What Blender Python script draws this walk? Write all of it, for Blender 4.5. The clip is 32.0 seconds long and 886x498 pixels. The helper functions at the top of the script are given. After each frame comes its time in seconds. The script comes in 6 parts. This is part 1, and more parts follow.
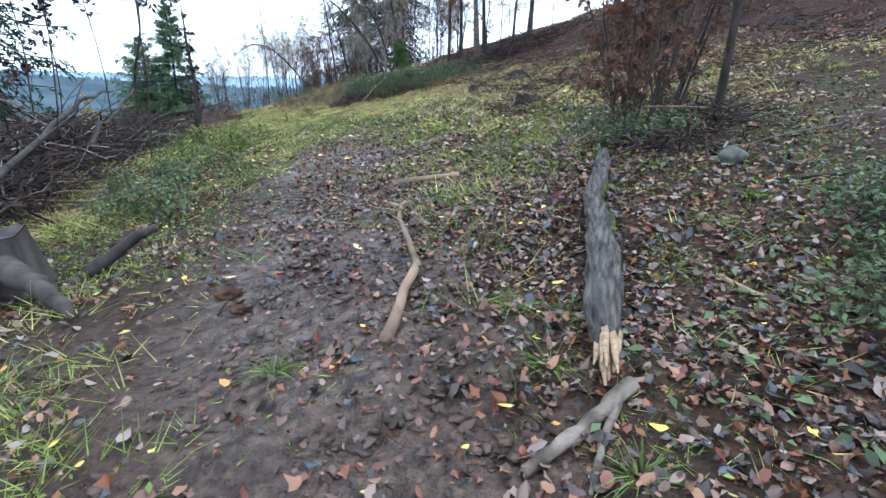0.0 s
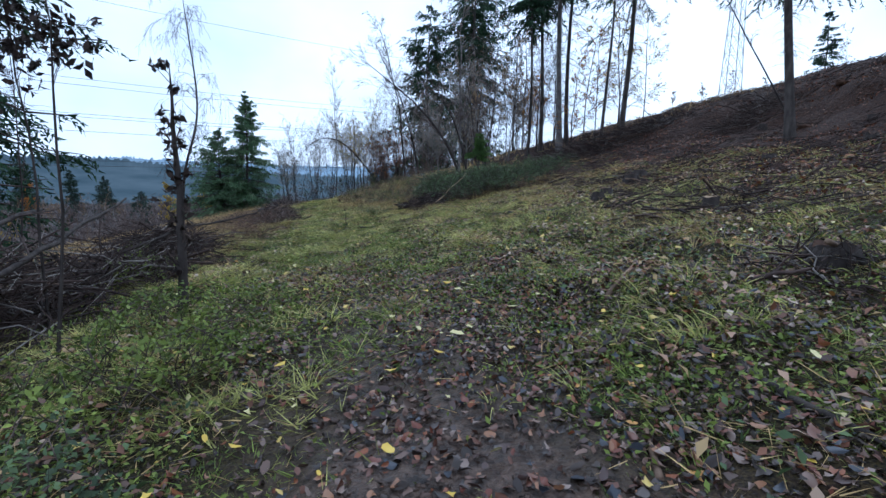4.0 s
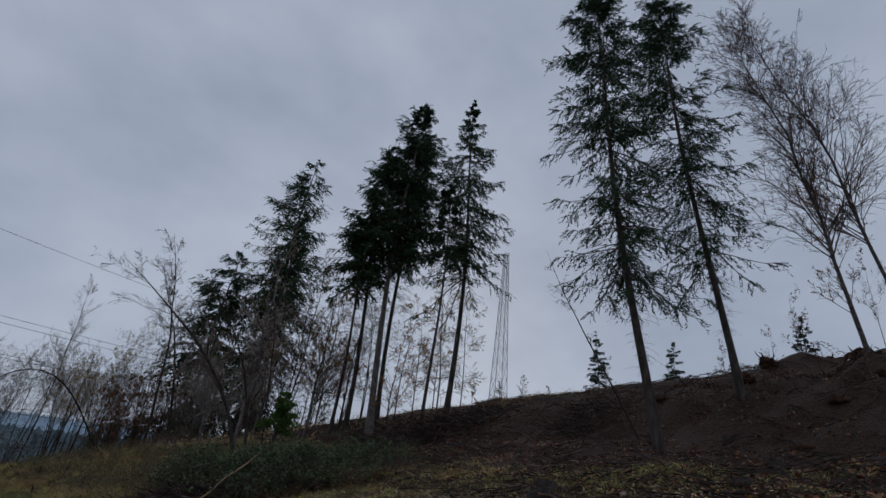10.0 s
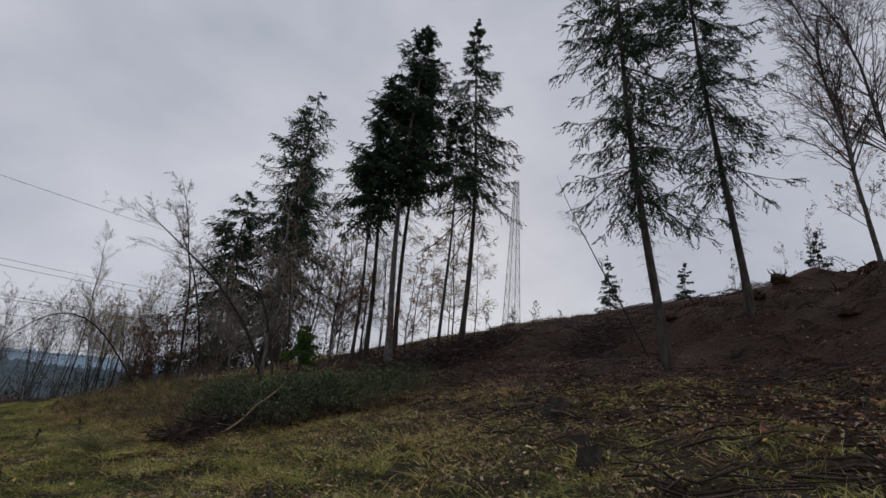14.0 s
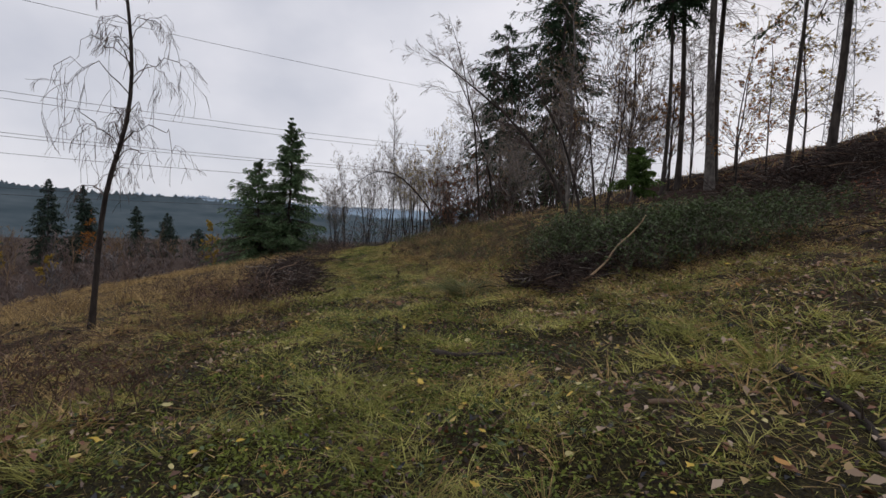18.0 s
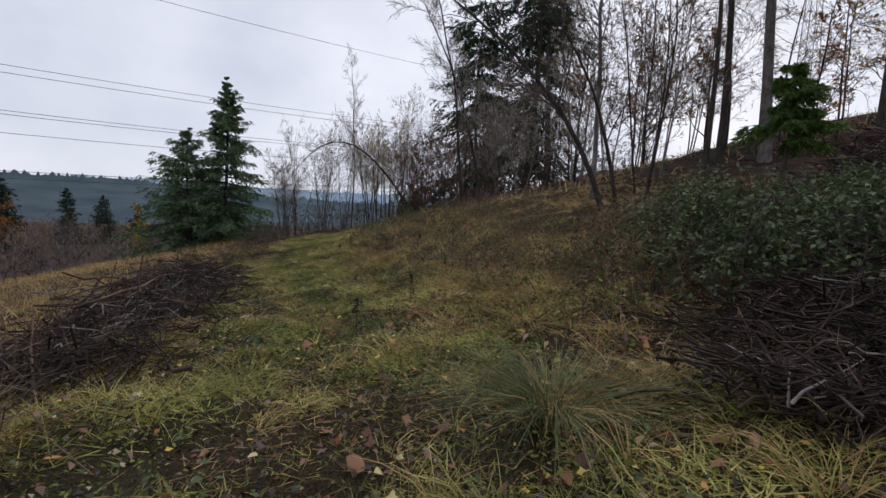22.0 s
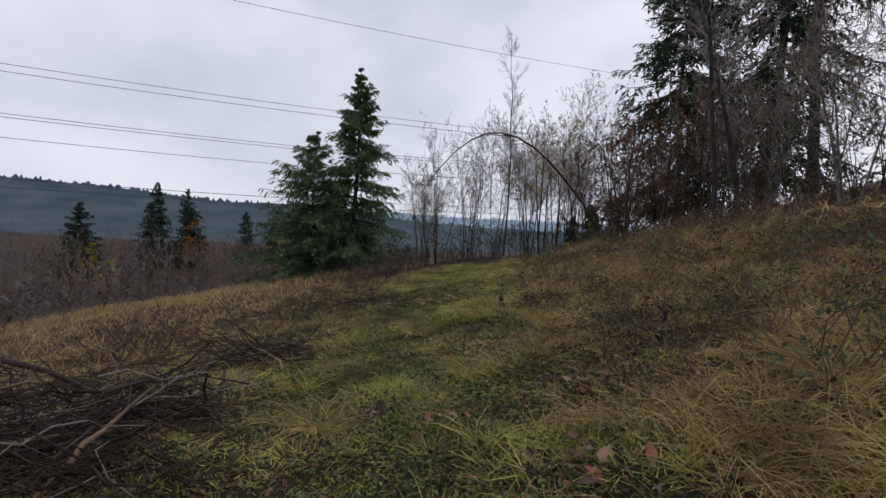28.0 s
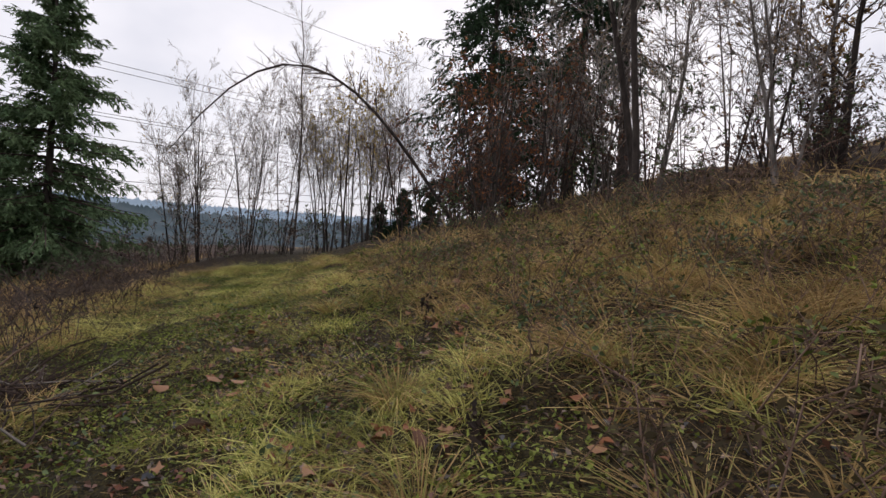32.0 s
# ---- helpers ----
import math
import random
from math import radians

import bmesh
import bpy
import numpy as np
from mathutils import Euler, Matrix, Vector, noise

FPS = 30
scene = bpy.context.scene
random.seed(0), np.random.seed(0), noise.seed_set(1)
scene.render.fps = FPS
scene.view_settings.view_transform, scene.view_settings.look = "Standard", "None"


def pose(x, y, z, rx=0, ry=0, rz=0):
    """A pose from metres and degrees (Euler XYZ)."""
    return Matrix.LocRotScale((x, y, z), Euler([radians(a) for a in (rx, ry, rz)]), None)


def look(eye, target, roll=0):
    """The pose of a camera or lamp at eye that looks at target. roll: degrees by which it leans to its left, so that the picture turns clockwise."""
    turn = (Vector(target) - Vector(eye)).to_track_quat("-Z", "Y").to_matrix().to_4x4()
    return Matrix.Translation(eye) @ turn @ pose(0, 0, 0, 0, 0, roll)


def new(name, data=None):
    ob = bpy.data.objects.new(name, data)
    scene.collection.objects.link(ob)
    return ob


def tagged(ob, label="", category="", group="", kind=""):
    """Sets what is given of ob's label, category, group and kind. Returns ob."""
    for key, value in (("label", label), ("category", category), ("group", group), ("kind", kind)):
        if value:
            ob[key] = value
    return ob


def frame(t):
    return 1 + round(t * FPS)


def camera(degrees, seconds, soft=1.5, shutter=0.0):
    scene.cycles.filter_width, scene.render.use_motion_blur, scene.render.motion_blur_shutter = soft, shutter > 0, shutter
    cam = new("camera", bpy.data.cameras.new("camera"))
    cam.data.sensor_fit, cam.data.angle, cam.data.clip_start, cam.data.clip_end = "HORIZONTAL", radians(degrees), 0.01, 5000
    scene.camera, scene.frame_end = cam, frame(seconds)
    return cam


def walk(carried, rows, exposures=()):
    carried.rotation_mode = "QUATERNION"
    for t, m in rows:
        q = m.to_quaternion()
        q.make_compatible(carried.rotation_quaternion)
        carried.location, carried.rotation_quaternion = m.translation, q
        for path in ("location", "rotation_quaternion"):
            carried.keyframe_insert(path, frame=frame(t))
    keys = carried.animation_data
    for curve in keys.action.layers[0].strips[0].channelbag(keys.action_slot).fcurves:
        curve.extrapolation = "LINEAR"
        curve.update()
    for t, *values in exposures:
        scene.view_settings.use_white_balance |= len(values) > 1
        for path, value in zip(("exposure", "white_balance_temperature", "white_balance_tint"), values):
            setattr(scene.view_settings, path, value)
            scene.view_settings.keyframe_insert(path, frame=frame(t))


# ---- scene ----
cam = camera(85.0, 32.0, shutter=0.0)
PATH = [
    (0, (-0.000, 0.001, 1.500), (0.008, 1.905, 0.888), 0.4),
    (0.5, (0.023, 0.534, 1.587), (-0.045, 2.422, 0.931), 2.6),
    (1, (-0.071, 1.120, 1.690), (-0.315, 3.001, 1.056), 4.8),
    (1.5, (-0.241, 1.701, 1.750), (-0.626, 3.611, 1.297), 8.2),
    (2, (-0.503, 2.345, 1.778), (-1.061, 4.238, 1.453), 7.5),
    (2.5, (-0.877, 2.888, 1.822), (-1.468, 4.767, 1.478), 7.2),
    (3, (-1.022, 3.472, 1.840), (-1.545, 5.379, 1.542), 3.2),
    (3.5, (-1.136, 4.044, 1.858), (-1.584, 5.974, 1.590), 2.5),
    (4, (-1.185, 4.670, 1.901), (-1.416, 6.637, 1.628), 1.2),
    (4.5, (-1.183, 5.289, 1.998), (-1.291, 7.266, 1.711), 0.8),
    (6.5, (-1.785, 8.004, 2.106), (-2.219, 9.947, 1.912), 3.6),
    (7, (-1.972, 8.632, 2.105), (-2.503, 10.551, 1.915), 2.6),
    (7.5, (-2.247, 9.227, 2.064), (-2.684, 11.170, 1.877), 4.0),
    (8, (-2.385, 9.807, 2.030), (-2.633, 11.777, 1.788), 4.0),
    (8.5, (-2.409, 10.440, 2.064), (-2.387, 12.440, 2.106), 4.5),
    (9, (-2.440, 10.771, 2.112), (-2.138, 12.693, 2.572), 5.8),
    (9.5, (-2.437, 10.782, 2.075), (-1.994, 12.565, 2.865), 7.4),
    (10, (-2.447, 10.774, 2.059), (-1.959, 12.506, 2.933), 7.2),
    (10.5, (-2.457, 10.772, 2.052), (-1.934, 12.478, 2.956), 6.7),
    (11, (-2.454, 10.781, 2.059), (-1.913, 12.488, 2.951), 6.5),
    (11.5, (-2.450, 10.790, 2.065), (-1.895, 12.499, 2.943), 6.3),
    (12, (-2.444, 10.788, 2.063), (-1.891, 12.515, 2.908), 6.3),
    (12.5, (-2.439, 10.795, 2.062), (-1.868, 12.533, 2.870), 6.4),
    (13, (-2.439, 10.790, 2.065), (-1.862, 12.542, 2.838), 6.2),
    (13.5, (-2.439, 10.786, 2.067), (-1.883, 12.562, 2.798), 5.7),
    (14, (-2.422, 10.796, 2.087), (-1.918, 12.634, 2.693), 4.9),
    (14.5, (-2.439, 10.826, 2.122), (-2.155, 12.759, 2.551), 5.6),
    (15, (-2.654, 10.932, 2.115), (-2.669, 12.917, 2.358), 6.6),
    (15.5, (-2.879, 11.142, 2.067), (-3.198, 13.115, 2.124), 5.4),
    (17.5, (-3.998, 13.264, 1.876), (-4.519, 15.193, 1.795), 3.3),
    (18, (-4.223, 13.980, 1.906), (-4.680, 15.924, 1.807), 2.7),
    (18.5, (-4.419, 14.671, 1.918), (-4.987, 16.586, 1.801), 2.3),
    (19, (-4.747, 15.314, 1.866), (-5.462, 17.179, 1.774), 3.1),
    (19.5, (-5.087, 15.998, 1.822), (-5.924, 17.809, 1.686), 2.2),
    (20, (-5.416, 16.781, 1.846), (-6.265, 18.587, 1.710), 1.6),
    (20.5, (-5.679, 17.609, 1.870), (-6.391, 19.472, 1.710), 2.5),
    (21, (-5.820, 18.427, 1.865), (-6.413, 20.331, 1.710), 3.0),
    (21.5, (-6.025, 19.203, 1.828), (-6.500, 21.142, 1.715), 3.2),
    (22, (-6.125, 19.772, 1.837), (-6.427, 21.743, 1.679), 2.7),
    (22.5, (-6.198, 20.434, 1.863), (-6.565, 22.393, 1.696), 3.2),
    (23, (-6.407, 21.120, 1.869), (-6.866, 23.053, 1.643), 3.3),
    (23.5, (-6.518, 21.842, 1.852), (-7.044, 23.744, 1.528), 0.3),
    (24, (-6.729, 22.480, 1.847), (-7.338, 24.374, 1.639), 2.0),
    (24.5, (-7.029, 23.175, 1.874), (-7.730, 25.043, 1.734), 2.3),
    (25, (-7.350, 23.938, 1.882), (-8.140, 25.774, 1.805), 3.4),
    (25.5, (-7.759, 24.713, 1.811), (-8.556, 26.545, 1.729), 3.8),
    (27.5, (-9.443, 27.932, 1.553), (-10.265, 29.750, 1.426), 3.2),
    (28, (-9.874, 28.731, 1.506), (-10.746, 30.529, 1.426), 3.5),
    (28.5, (-10.293, 29.514, 1.467), (-11.179, 31.306, 1.399), 3.9),
    (29, (-10.695, 30.255, 1.415), (-11.579, 32.048, 1.347), 3.6),
    (29.5, (-11.082, 30.973, 1.350), (-11.967, 32.764, 1.258), 2.4),
    (30, (-11.488, 31.685, 1.286), (-12.455, 33.432, 1.181), 2.0),
    (30.5, (-11.883, 32.418, 1.251), (-12.736, 34.221, 1.109), 2.1),
    (31, (-12.243, 33.101, 1.241), (-12.828, 35.010, 1.127), 3.2),
    (31.5, (-12.534, 33.753, 1.233), (-12.806, 35.732, 1.120), 3.8),
    (32, (-12.783, 34.457, 1.236), (-12.775, 36.456, 1.183), 3.8),
]
EXPOSURES = [(0.0, 1.8, 5250, 3), (1.2, 1.65, 5200, 3), (2.0, 0.95, 5100, 3), (3.5, 0.75, 4950, 4), (4.5, 0.55, 5050, 6), (7.0, 0.25, 5500, 13), (8.0, 0.2, 5750, 13), (8.8, -0.1, 5500, 10), (9.4, -0.5, 5600, 10), (10.0, -0.85, 5750, 10), (11.0, -0.78, 6000, 11), (13.0, -0.5, 6350, 13), (14.2, -0.45, 6400, 13), (15.0, -0.4, 6450, 13), (15.5, -0.3, 6500, 13), (17.5, -0.08, 6600, 14), (20.5, 0.0, 6400, 14), (22.0, 0.1, 6300, 14), (23.0, 0.42, 6150, 14), (24.0, 0.6, 5850, 14), (24.6, 0.4, 6050, 13), (25.0, 0.0, 6100, 13), (28.0, 0.0, 6300, 14), (30.0, -0.12, 6400, 15), (31.2, 0.1, 6600, 16), (32.0, 0.35, 6800, 16)]
walk(cam, [(t, look(eye, target, roll)) for t, eye, target, roll in PATH], EXPOSURES)

# ---- light: an overcast late-autumn day ----
world = bpy.data.worlds.new("world")
scene.world = world
world.use_nodes = True
wn, wl = world.node_tree.nodes, world.node_tree.links
wn.clear()
w_out = wn.new("ShaderNodeOutputWorld")
w_bg = wn.new("ShaderNodeBackground")
w_sky = wn.new("ShaderNodeTexSky")
w_sky.sky_type = "NISHITA"
w_sky.sun_disc = False
w_sky.sun_elevation, w_sky.sun_rotation = radians(24), radians(20)
w_cloud = wn.new("ShaderNodeTexNoise")
w_cloud.inputs["Scale"].default_value = 2.2
w_cloud.inputs["Detail"].default_value = 5
w_map = wn.new("ShaderNodeMapping")
w_map.inputs["Scale"].default_value = (1, 1, 1.6)
w_tc = wn.new("ShaderNodeTexCoord")
w_ramp = wn.new("ShaderNodeValToRGB")
w_ramp.color_ramp.elements[0].position, w_ramp.color_ramp.elements[0].color = 0.32, (5.6, 6.0, 6.8, 1)
w_ramp.color_ramp.elements[1].position, w_ramp.color_ramp.elements[1].color = 0.68, (8.6, 8.8, 9.3, 1)
w_mix = wn.new("ShaderNodeMixRGB")
w_mix.inputs[0].default_value = 0.94
w_bg.inputs["Strength"].default_value = 0.1
wl.new(w_tc.outputs["Generated"], w_map.inputs[0])
wl.new(w_map.outputs[0], w_cloud.inputs["Vector"])
wl.new(w_cloud.outputs["Fac"], w_ramp.inputs[0])
wl.new(w_sky.outputs[0], w_mix.inputs[1])
wl.new(w_ramp.outputs[0], w_mix.inputs[2])
wl.new(w_mix.outputs[0], w_bg.inputs["Color"])
wl.new(w_bg.outputs[0], w_out.inputs["Surface"])
sun_data = bpy.data.lights.new("sun", "SUN")
sun_data.energy, sun_data.angle, sun_data.color = 0.5, radians(40), (1.0, 0.97, 0.92)
sun = new("sun", sun_data)
sun.matrix_world = look((0, 0, 60), (-18, -34, 0))

# ---- materials ----
rng = np.random.default_rng(7)


def material(name, low, high, scale=6.0, rough=0.85, bump=0.25, bump_scale=40.0, island=0.0, coords="Object", spec=0.25, transl=0.0, stretch=(1, 1, 1), turn=0.0):
    """A two-colour noise material with fine relief; island: how far colour varies from piece to piece."""
    m = bpy.data.materials.new(name)
    m.use_nodes = True
    n, k = m.node_tree.nodes, m.node_tree.links
    b = n["Principled BSDF"]
    b.inputs["Roughness"].default_value = rough
    b.inputs["Specular IOR Level"].default_value = spec
    tc, mp = n.new("ShaderNodeTexCoord"), n.new("ShaderNodeMapping")
    mp.vector_type = "TEXTURE"
    mp.inputs["Scale"].default_value = [1 / v for v in stretch]
    mp.inputs["Rotation"].default_value = (0, 0, radians(turn))
    k.new(tc.outputs[coords], mp.inputs[0])
    tex = n.new("ShaderNodeTexNoise")
    tex.inputs["Scale"].default_value, tex.inputs["Detail"].default_value = scale, 6
    k.new(mp.outputs[0], tex.inputs["Vector"])
    ramp = n.new("ShaderNodeValToRGB")
    ramp.color_ramp.elements[0].position, ramp.color_ramp.elements[1].position = 0.3, 0.72
    ramp.color_ramp.elements[0].color, ramp.color_ramp.elements[1].color = (*low, 1), (*high, 1)
    k.new(tex.outputs["Fac"], ramp.inputs[0])
    colour = ramp.outputs[0]
    if island:
        geo = n.new("ShaderNodeNewGeometry")
        if island >= 1:
            k.new(geo.outputs["Random Per Island"], ramp.inputs[0])
        else:
            hsv = n.new("ShaderNodeHueSaturation")
            rm = n.new("ShaderNodeMapRange")
            rm.inputs["To Min"].default_value, rm.inputs["To Max"].default_value = 1 - island, 1 + island
            k.new(geo.outputs["Random Per Island"], rm.inputs[0])
            k.new(rm.outputs[0], hsv.inputs["Value"])
            k.new(ramp.outputs[0], hsv.inputs["Color"])
            colour = hsv.outputs[0]
    k.new(colour, b.inputs["Base Color"])
    if bump:
        fine = n.new("ShaderNodeTexNoise")
        fine.inputs["Scale"].default_value, fine.inputs["Detail"].default_value = bump_scale, 4
        k.new(mp.outputs[0], fine.inputs["Vector"])
        bp = n.new("ShaderNodeBump")
        bp.inputs["Strength"].default_value, bp.inputs["Distance"].default_value = bump, 0.02
        k.new(fine.outputs["Fac"], bp.inputs["Height"])
        k.new(bp.outputs[0], b.inputs["Normal"])
    if transl:
        tr, mx = n.new("ShaderNodeBsdfTranslucent"), n.new("ShaderNodeMixShader")
        mx.inputs[0].default_value = transl
        k.new(colour, tr.inputs["Color"])
        k.new(b.outputs[0], mx.inputs[1])
        k.new(tr.outputs[0], mx.inputs[2])
        k.new(mx.outputs[0], n["Material Output"].inputs["Surface"])
    return m


def palette(m, colours):
    """Replaces a material's ramp by several even steps, one for each kind of piece."""
    for node in m.node_tree.nodes:
        if node.type == "VALTORGB":
            r = node.color_ramp
            r.interpolation = "CONSTANT"
            while len(r.elements) < len(colours):
                r.elements.new(0.5)
            for j, c in enumerate(colours):
                r.elements[j].position, r.elements[j].color = j / len(colours), (*c, 1)
    return m


BARK = material("spruce_bark", (0.026, 0.021, 0.018), (0.095, 0.078, 0.068), 7, 0.95, 0.9, 22, stretch=(1, 1, 0.3))
BARK_DARK = material("dark_bark", (0.022, 0.017, 0.015), (0.075, 0.06, 0.052), 9, 0.9, 0.7, 30, stretch=(1, 1, 0.4))
BARK_GREY = material("grey_bark", (0.075, 0.065, 0.06), (0.23, 0.205, 0.185), 8, 0.9, 0.5, 30, stretch=(1, 1, 0.5))
BIRCH_BARK = material("birch_bark", (0.035, 0.03, 0.028), (0.16, 0.14, 0.125), 5, 0.85, 0.4, 25)
TWIG = material("twigs", (0.035, 0.025, 0.022), (0.13, 0.095, 0.082), 3, 0.9, 0, island=0.35)
# pale barkless wood, lightened further to put the thicket's haze into the colour
TWIG_PALE = material("pale_twigs", (0.15, 0.128, 0.115), (0.34, 0.3, 0.265), 3, 0.9, 0, island=0.35)
BRUSH = material("brushwood", (0.012, 0.008, 0.007), (0.085, 0.056, 0.046), 3, 0.9, 0.2, 30, island=0.4)
NEEDLE = material("spruce_needles", (0.012, 0.03, 0.014), (0.04, 0.075, 0.032), 1.5, 0.75, 0, island=0.45, transl=0.15)
NEEDLE_LIGHT = material("fir_needles", (0.05, 0.1, 0.045), (0.16, 0.23, 0.11), 1.5, 0.7, 0, island=0.45, transl=0.2)
NEEDLE_FAR = material("far_needles", (0.02, 0.038, 0.026), (0.045, 0.065, 0.045), 0.6, 0.9, 0, island=0.3)
LEAF_COPPER = material("copper_leaves", (0.16, 0.06, 0.025), (0.36, 0.15, 0.06), 2, 0.7, 0, island=0.4, transl=0.5)
LEAF_WITHER = material("olive_brown_leaves", (0.035, 0.026, 0.012), (0.13, 0.1, 0.045), 2, 0.8, 0, island=0.5, transl=0.2)
LEAF_TAN = material("tan_leaves", (0.16, 0.095, 0.045), (0.42, 0.28, 0.13), 2, 0.7, 0, island=0.4, transl=0.6)
STALK = material("weed_stalks", (0.06, 0.036, 0.028), (0.26, 0.17, 0.125), 0.8, 0.9, 0, island=0.4)
LEAF_BROWN = material("brown_leaves", (0.075, 0.038, 0.026), (0.2, 0.105, 0.066), 3, 0.7, 0, island=0.5, transl=0.45)
LEAF_DARK = material("withered_leaves", (0.02, 0.014, 0.012), (0.06, 0.04, 0.03), 3, 0.8, 0, island=0.5)
LEAF_ORANGE = material("orange_leaves", (0.24, 0.09, 0.02), (0.5, 0.23, 0.05), 2, 0.7, 0, island=0.4, transl=0.6)
LEAF_YELLOW = material("yellow_leaves", (0.3, 0.2, 0.03), (0.55, 0.4, 0.09), 2, 0.6, 0, island=0.35, transl=0.6)
LEAF_GREEN = material("bramble_leaves", (0.03, 0.052, 0.018), (0.14, 0.19, 0.075), 2, 0.55, 0, island=0.5, transl=0.2, spec=0.35)
HERB = material("herb_leaves", (0.045, 0.075, 0.012), (0.25, 0.29, 0.055), 1.3, 0.6, 0, island=0.5, transl=0.25, spec=0.3)
GRASS_FRESH = material("fresh_grass", (0.08, 0.12, 0.022), (0.38, 0.45, 0.1), 1.5, 0.55, 0, island=0.45, transl=0.3)
GRASS_BLUE = material("blue_green_grass", (0.05, 0.07, 0.025), (0.24, 0.28, 0.13), 3, 0.6, 0, island=0.45, transl=0.25)
GRASS = material("green_grass", (0.15, 0.16, 0.035), (0.72, 0.67, 0.23), 1.1, 0.6, 0, island=0.5, transl=0.3)
GRASS_DRY = material("dry_grass", (0.16, 0.092, 0.036), (0.72, 0.51, 0.23), 1.3, 0.75, 0, island=0.45, transl=0.25)
LITTER = palette(material("fallen_leaves", (0, 0, 0), (1, 1, 1), 3, 0.42, 0, island=1, spec=0.45), [(0.06, 0.028, 0.018), (0.11, 0.045, 0.027), (0.15, 0.066, 0.042), (0.03, 0.019, 0.015), (0.2, 0.125, 0.092), (0.14, 0.042, 0.024), (0.07, 0.05, 0.043), (0.25, 0.18, 0.145), (0.04, 0.042, 0.052), (0.12, 0.07, 0.05), (0.055, 0.027, 0.02), (0.026, 0.016, 0.011), (0.2, 0.065, 0.025), (0.04, 0.024, 0.016), (0.25, 0.12, 0.06)])
LITTER_PALE = palette(material("pale_fallen_leaves", (0, 0, 0), (1, 1, 1), 3, 0.5, 0, island=1, spec=0.4), [(0.3, 0.2, 0.13), (0.42, 0.31, 0.22), (0.34, 0.2, 0.12), (0.2, 0.085, 0.045), (0.12, 0.06, 0.035), (0.4, 0.27, 0.12)])
GRASS_SOFT = material("soft_grass", (0.06, 0.1, 0.02), (0.24, 0.32, 0.07), 1.5, 0.6, 0, island=0.4, transl=0.3)
LITTER_YELLOW = palette(material("yellow_fallen_leaves", (0, 0, 0), (1, 1, 1), 3, 0.45, 0, island=1, spec=0.4), [(0.62, 0.42, 0.06), (0.5, 0.36, 0.09), (0.45, 0.22, 0.05), (0.58, 0.5, 0.22)])
LEAF_FALLEN = palette(material("large_fallen_leaves", (0, 0, 0), (1, 1, 1), 3, 0.5, 0, island=1, spec=0.4), [(0.2, 0.06, 0.024), (0.24, 0.085, 0.035), (0.12, 0.048, 0.024), (0.28, 0.14, 0.07), (0.08, 0.035, 0.02)])
DEADWOOD = material("weathered_wood", (0.008, 0.007, 0.006), (0.2, 0.17, 0.15), 14, 0.9, 1.0, 30, stretch=(3, 0.4, 3), turn=-17)
PALEWOOD = material("bare_wood", (0.06, 0.045, 0.035), (0.3, 0.24, 0.19), 9, 0.85, 0.6, 40)
STICKWOOD = material("stick_wood", (0.06, 0.038, 0.028), (0.33, 0.22, 0.145), 2.5, 0.8, 0.4, 40)
CUTWOOD = material("torn_wood", (0.22, 0.14, 0.08), (0.45, 0.32, 0.2), 12, 0.85, 0.5, 30, stretch=(4, 4, 1))
MOSS = material("moss", (0.025, 0.03, 0.008), (0.11, 0.13, 0.022), 28, 0.95, 0.9, 60)
STONE = material("stone", (0.04, 0.042, 0.03), (0.14, 0.135, 0.11), 8, 0.8, 0.6, 25)
LOGWOOD = material("cracked_log_bark", (0.014, 0.011, 0.009), (0.17, 0.148, 0.13), 10, 0.9, 1.0, 30, stretch=(4, 0.35, 4), turn=-17)
log_nodes, log_links = LOGWOOD.node_tree.nodes, LOGWOOD.node_tree.links
log_crack, log_ramp, log_mix = log_nodes.new("ShaderNodeTexVoronoi"), log_nodes.new("ShaderNodeValToRGB"), log_nodes.new("ShaderNodeMixRGB")
log_crack.feature = "DISTANCE_TO_EDGE"
log_crack.inputs["Scale"].default_value = 4.5
log_ramp.color_ramp.elements[0].position, log_ramp.color_ramp.elements[0].color = 0.0, (0.16, 0.13, 0.11, 1)
log_ramp.color_ramp.elements[1].position, log_ramp.color_ramp.elements[1].color = 0.2, (1, 1, 1, 1)
log_mix.blend_type = "MULTIPLY"
log_mix.inputs[0].default_value = 0.55
for node in log_nodes:
    if node.type == "MAPPING":
        log_links.new(node.outputs[0], log_crack.inputs["Vector"])
    if node.type == "VALTORGB" and node != log_ramp:
        log_links.new(node.outputs[0], log_mix.inputs[1])
log_links.new(log_crack.outputs["Distance"], log_ramp.inputs[0])
log_links.new(log_ramp.outputs[0], log_mix.inputs[2])
log_links.new(log_mix.outputs[0], log_nodes["Principled BSDF"].inputs["Base Color"])
MUD = material("trodden_mud", (0.022, 0.012, 0.008), (0.13, 0.08, 0.056), 9, 0.6, 0.8, 30, spec=0.4)
EARTH = material("turned_earth", (0.018, 0.009, 0.005), (0.085, 0.042, 0.024), 6, 0.95, 1.0, 18)
STEEL = material("galvanised_steel", (0.2, 0.21, 0.22), (0.34, 0.35, 0.36), 4, 0.55, 0.1, 40)
WIRE = material("cable", (0.05, 0.052, 0.056), (0.08, 0.082, 0.086), 2, 0.6, 0)
# distance haze is mixed into both hill colours as blue-grey
HILL = material("hazed_hillside", (0.05, 0.072, 0.085), (0.1, 0.125, 0.14), 0.03, 1.0, 0, spec=0.0)
HILL_FAR = material("hazed_hills", (0.2, 0.27, 0.34), (0.26, 0.33, 0.4), 0.02, 1.0, 0, spec=0.0)
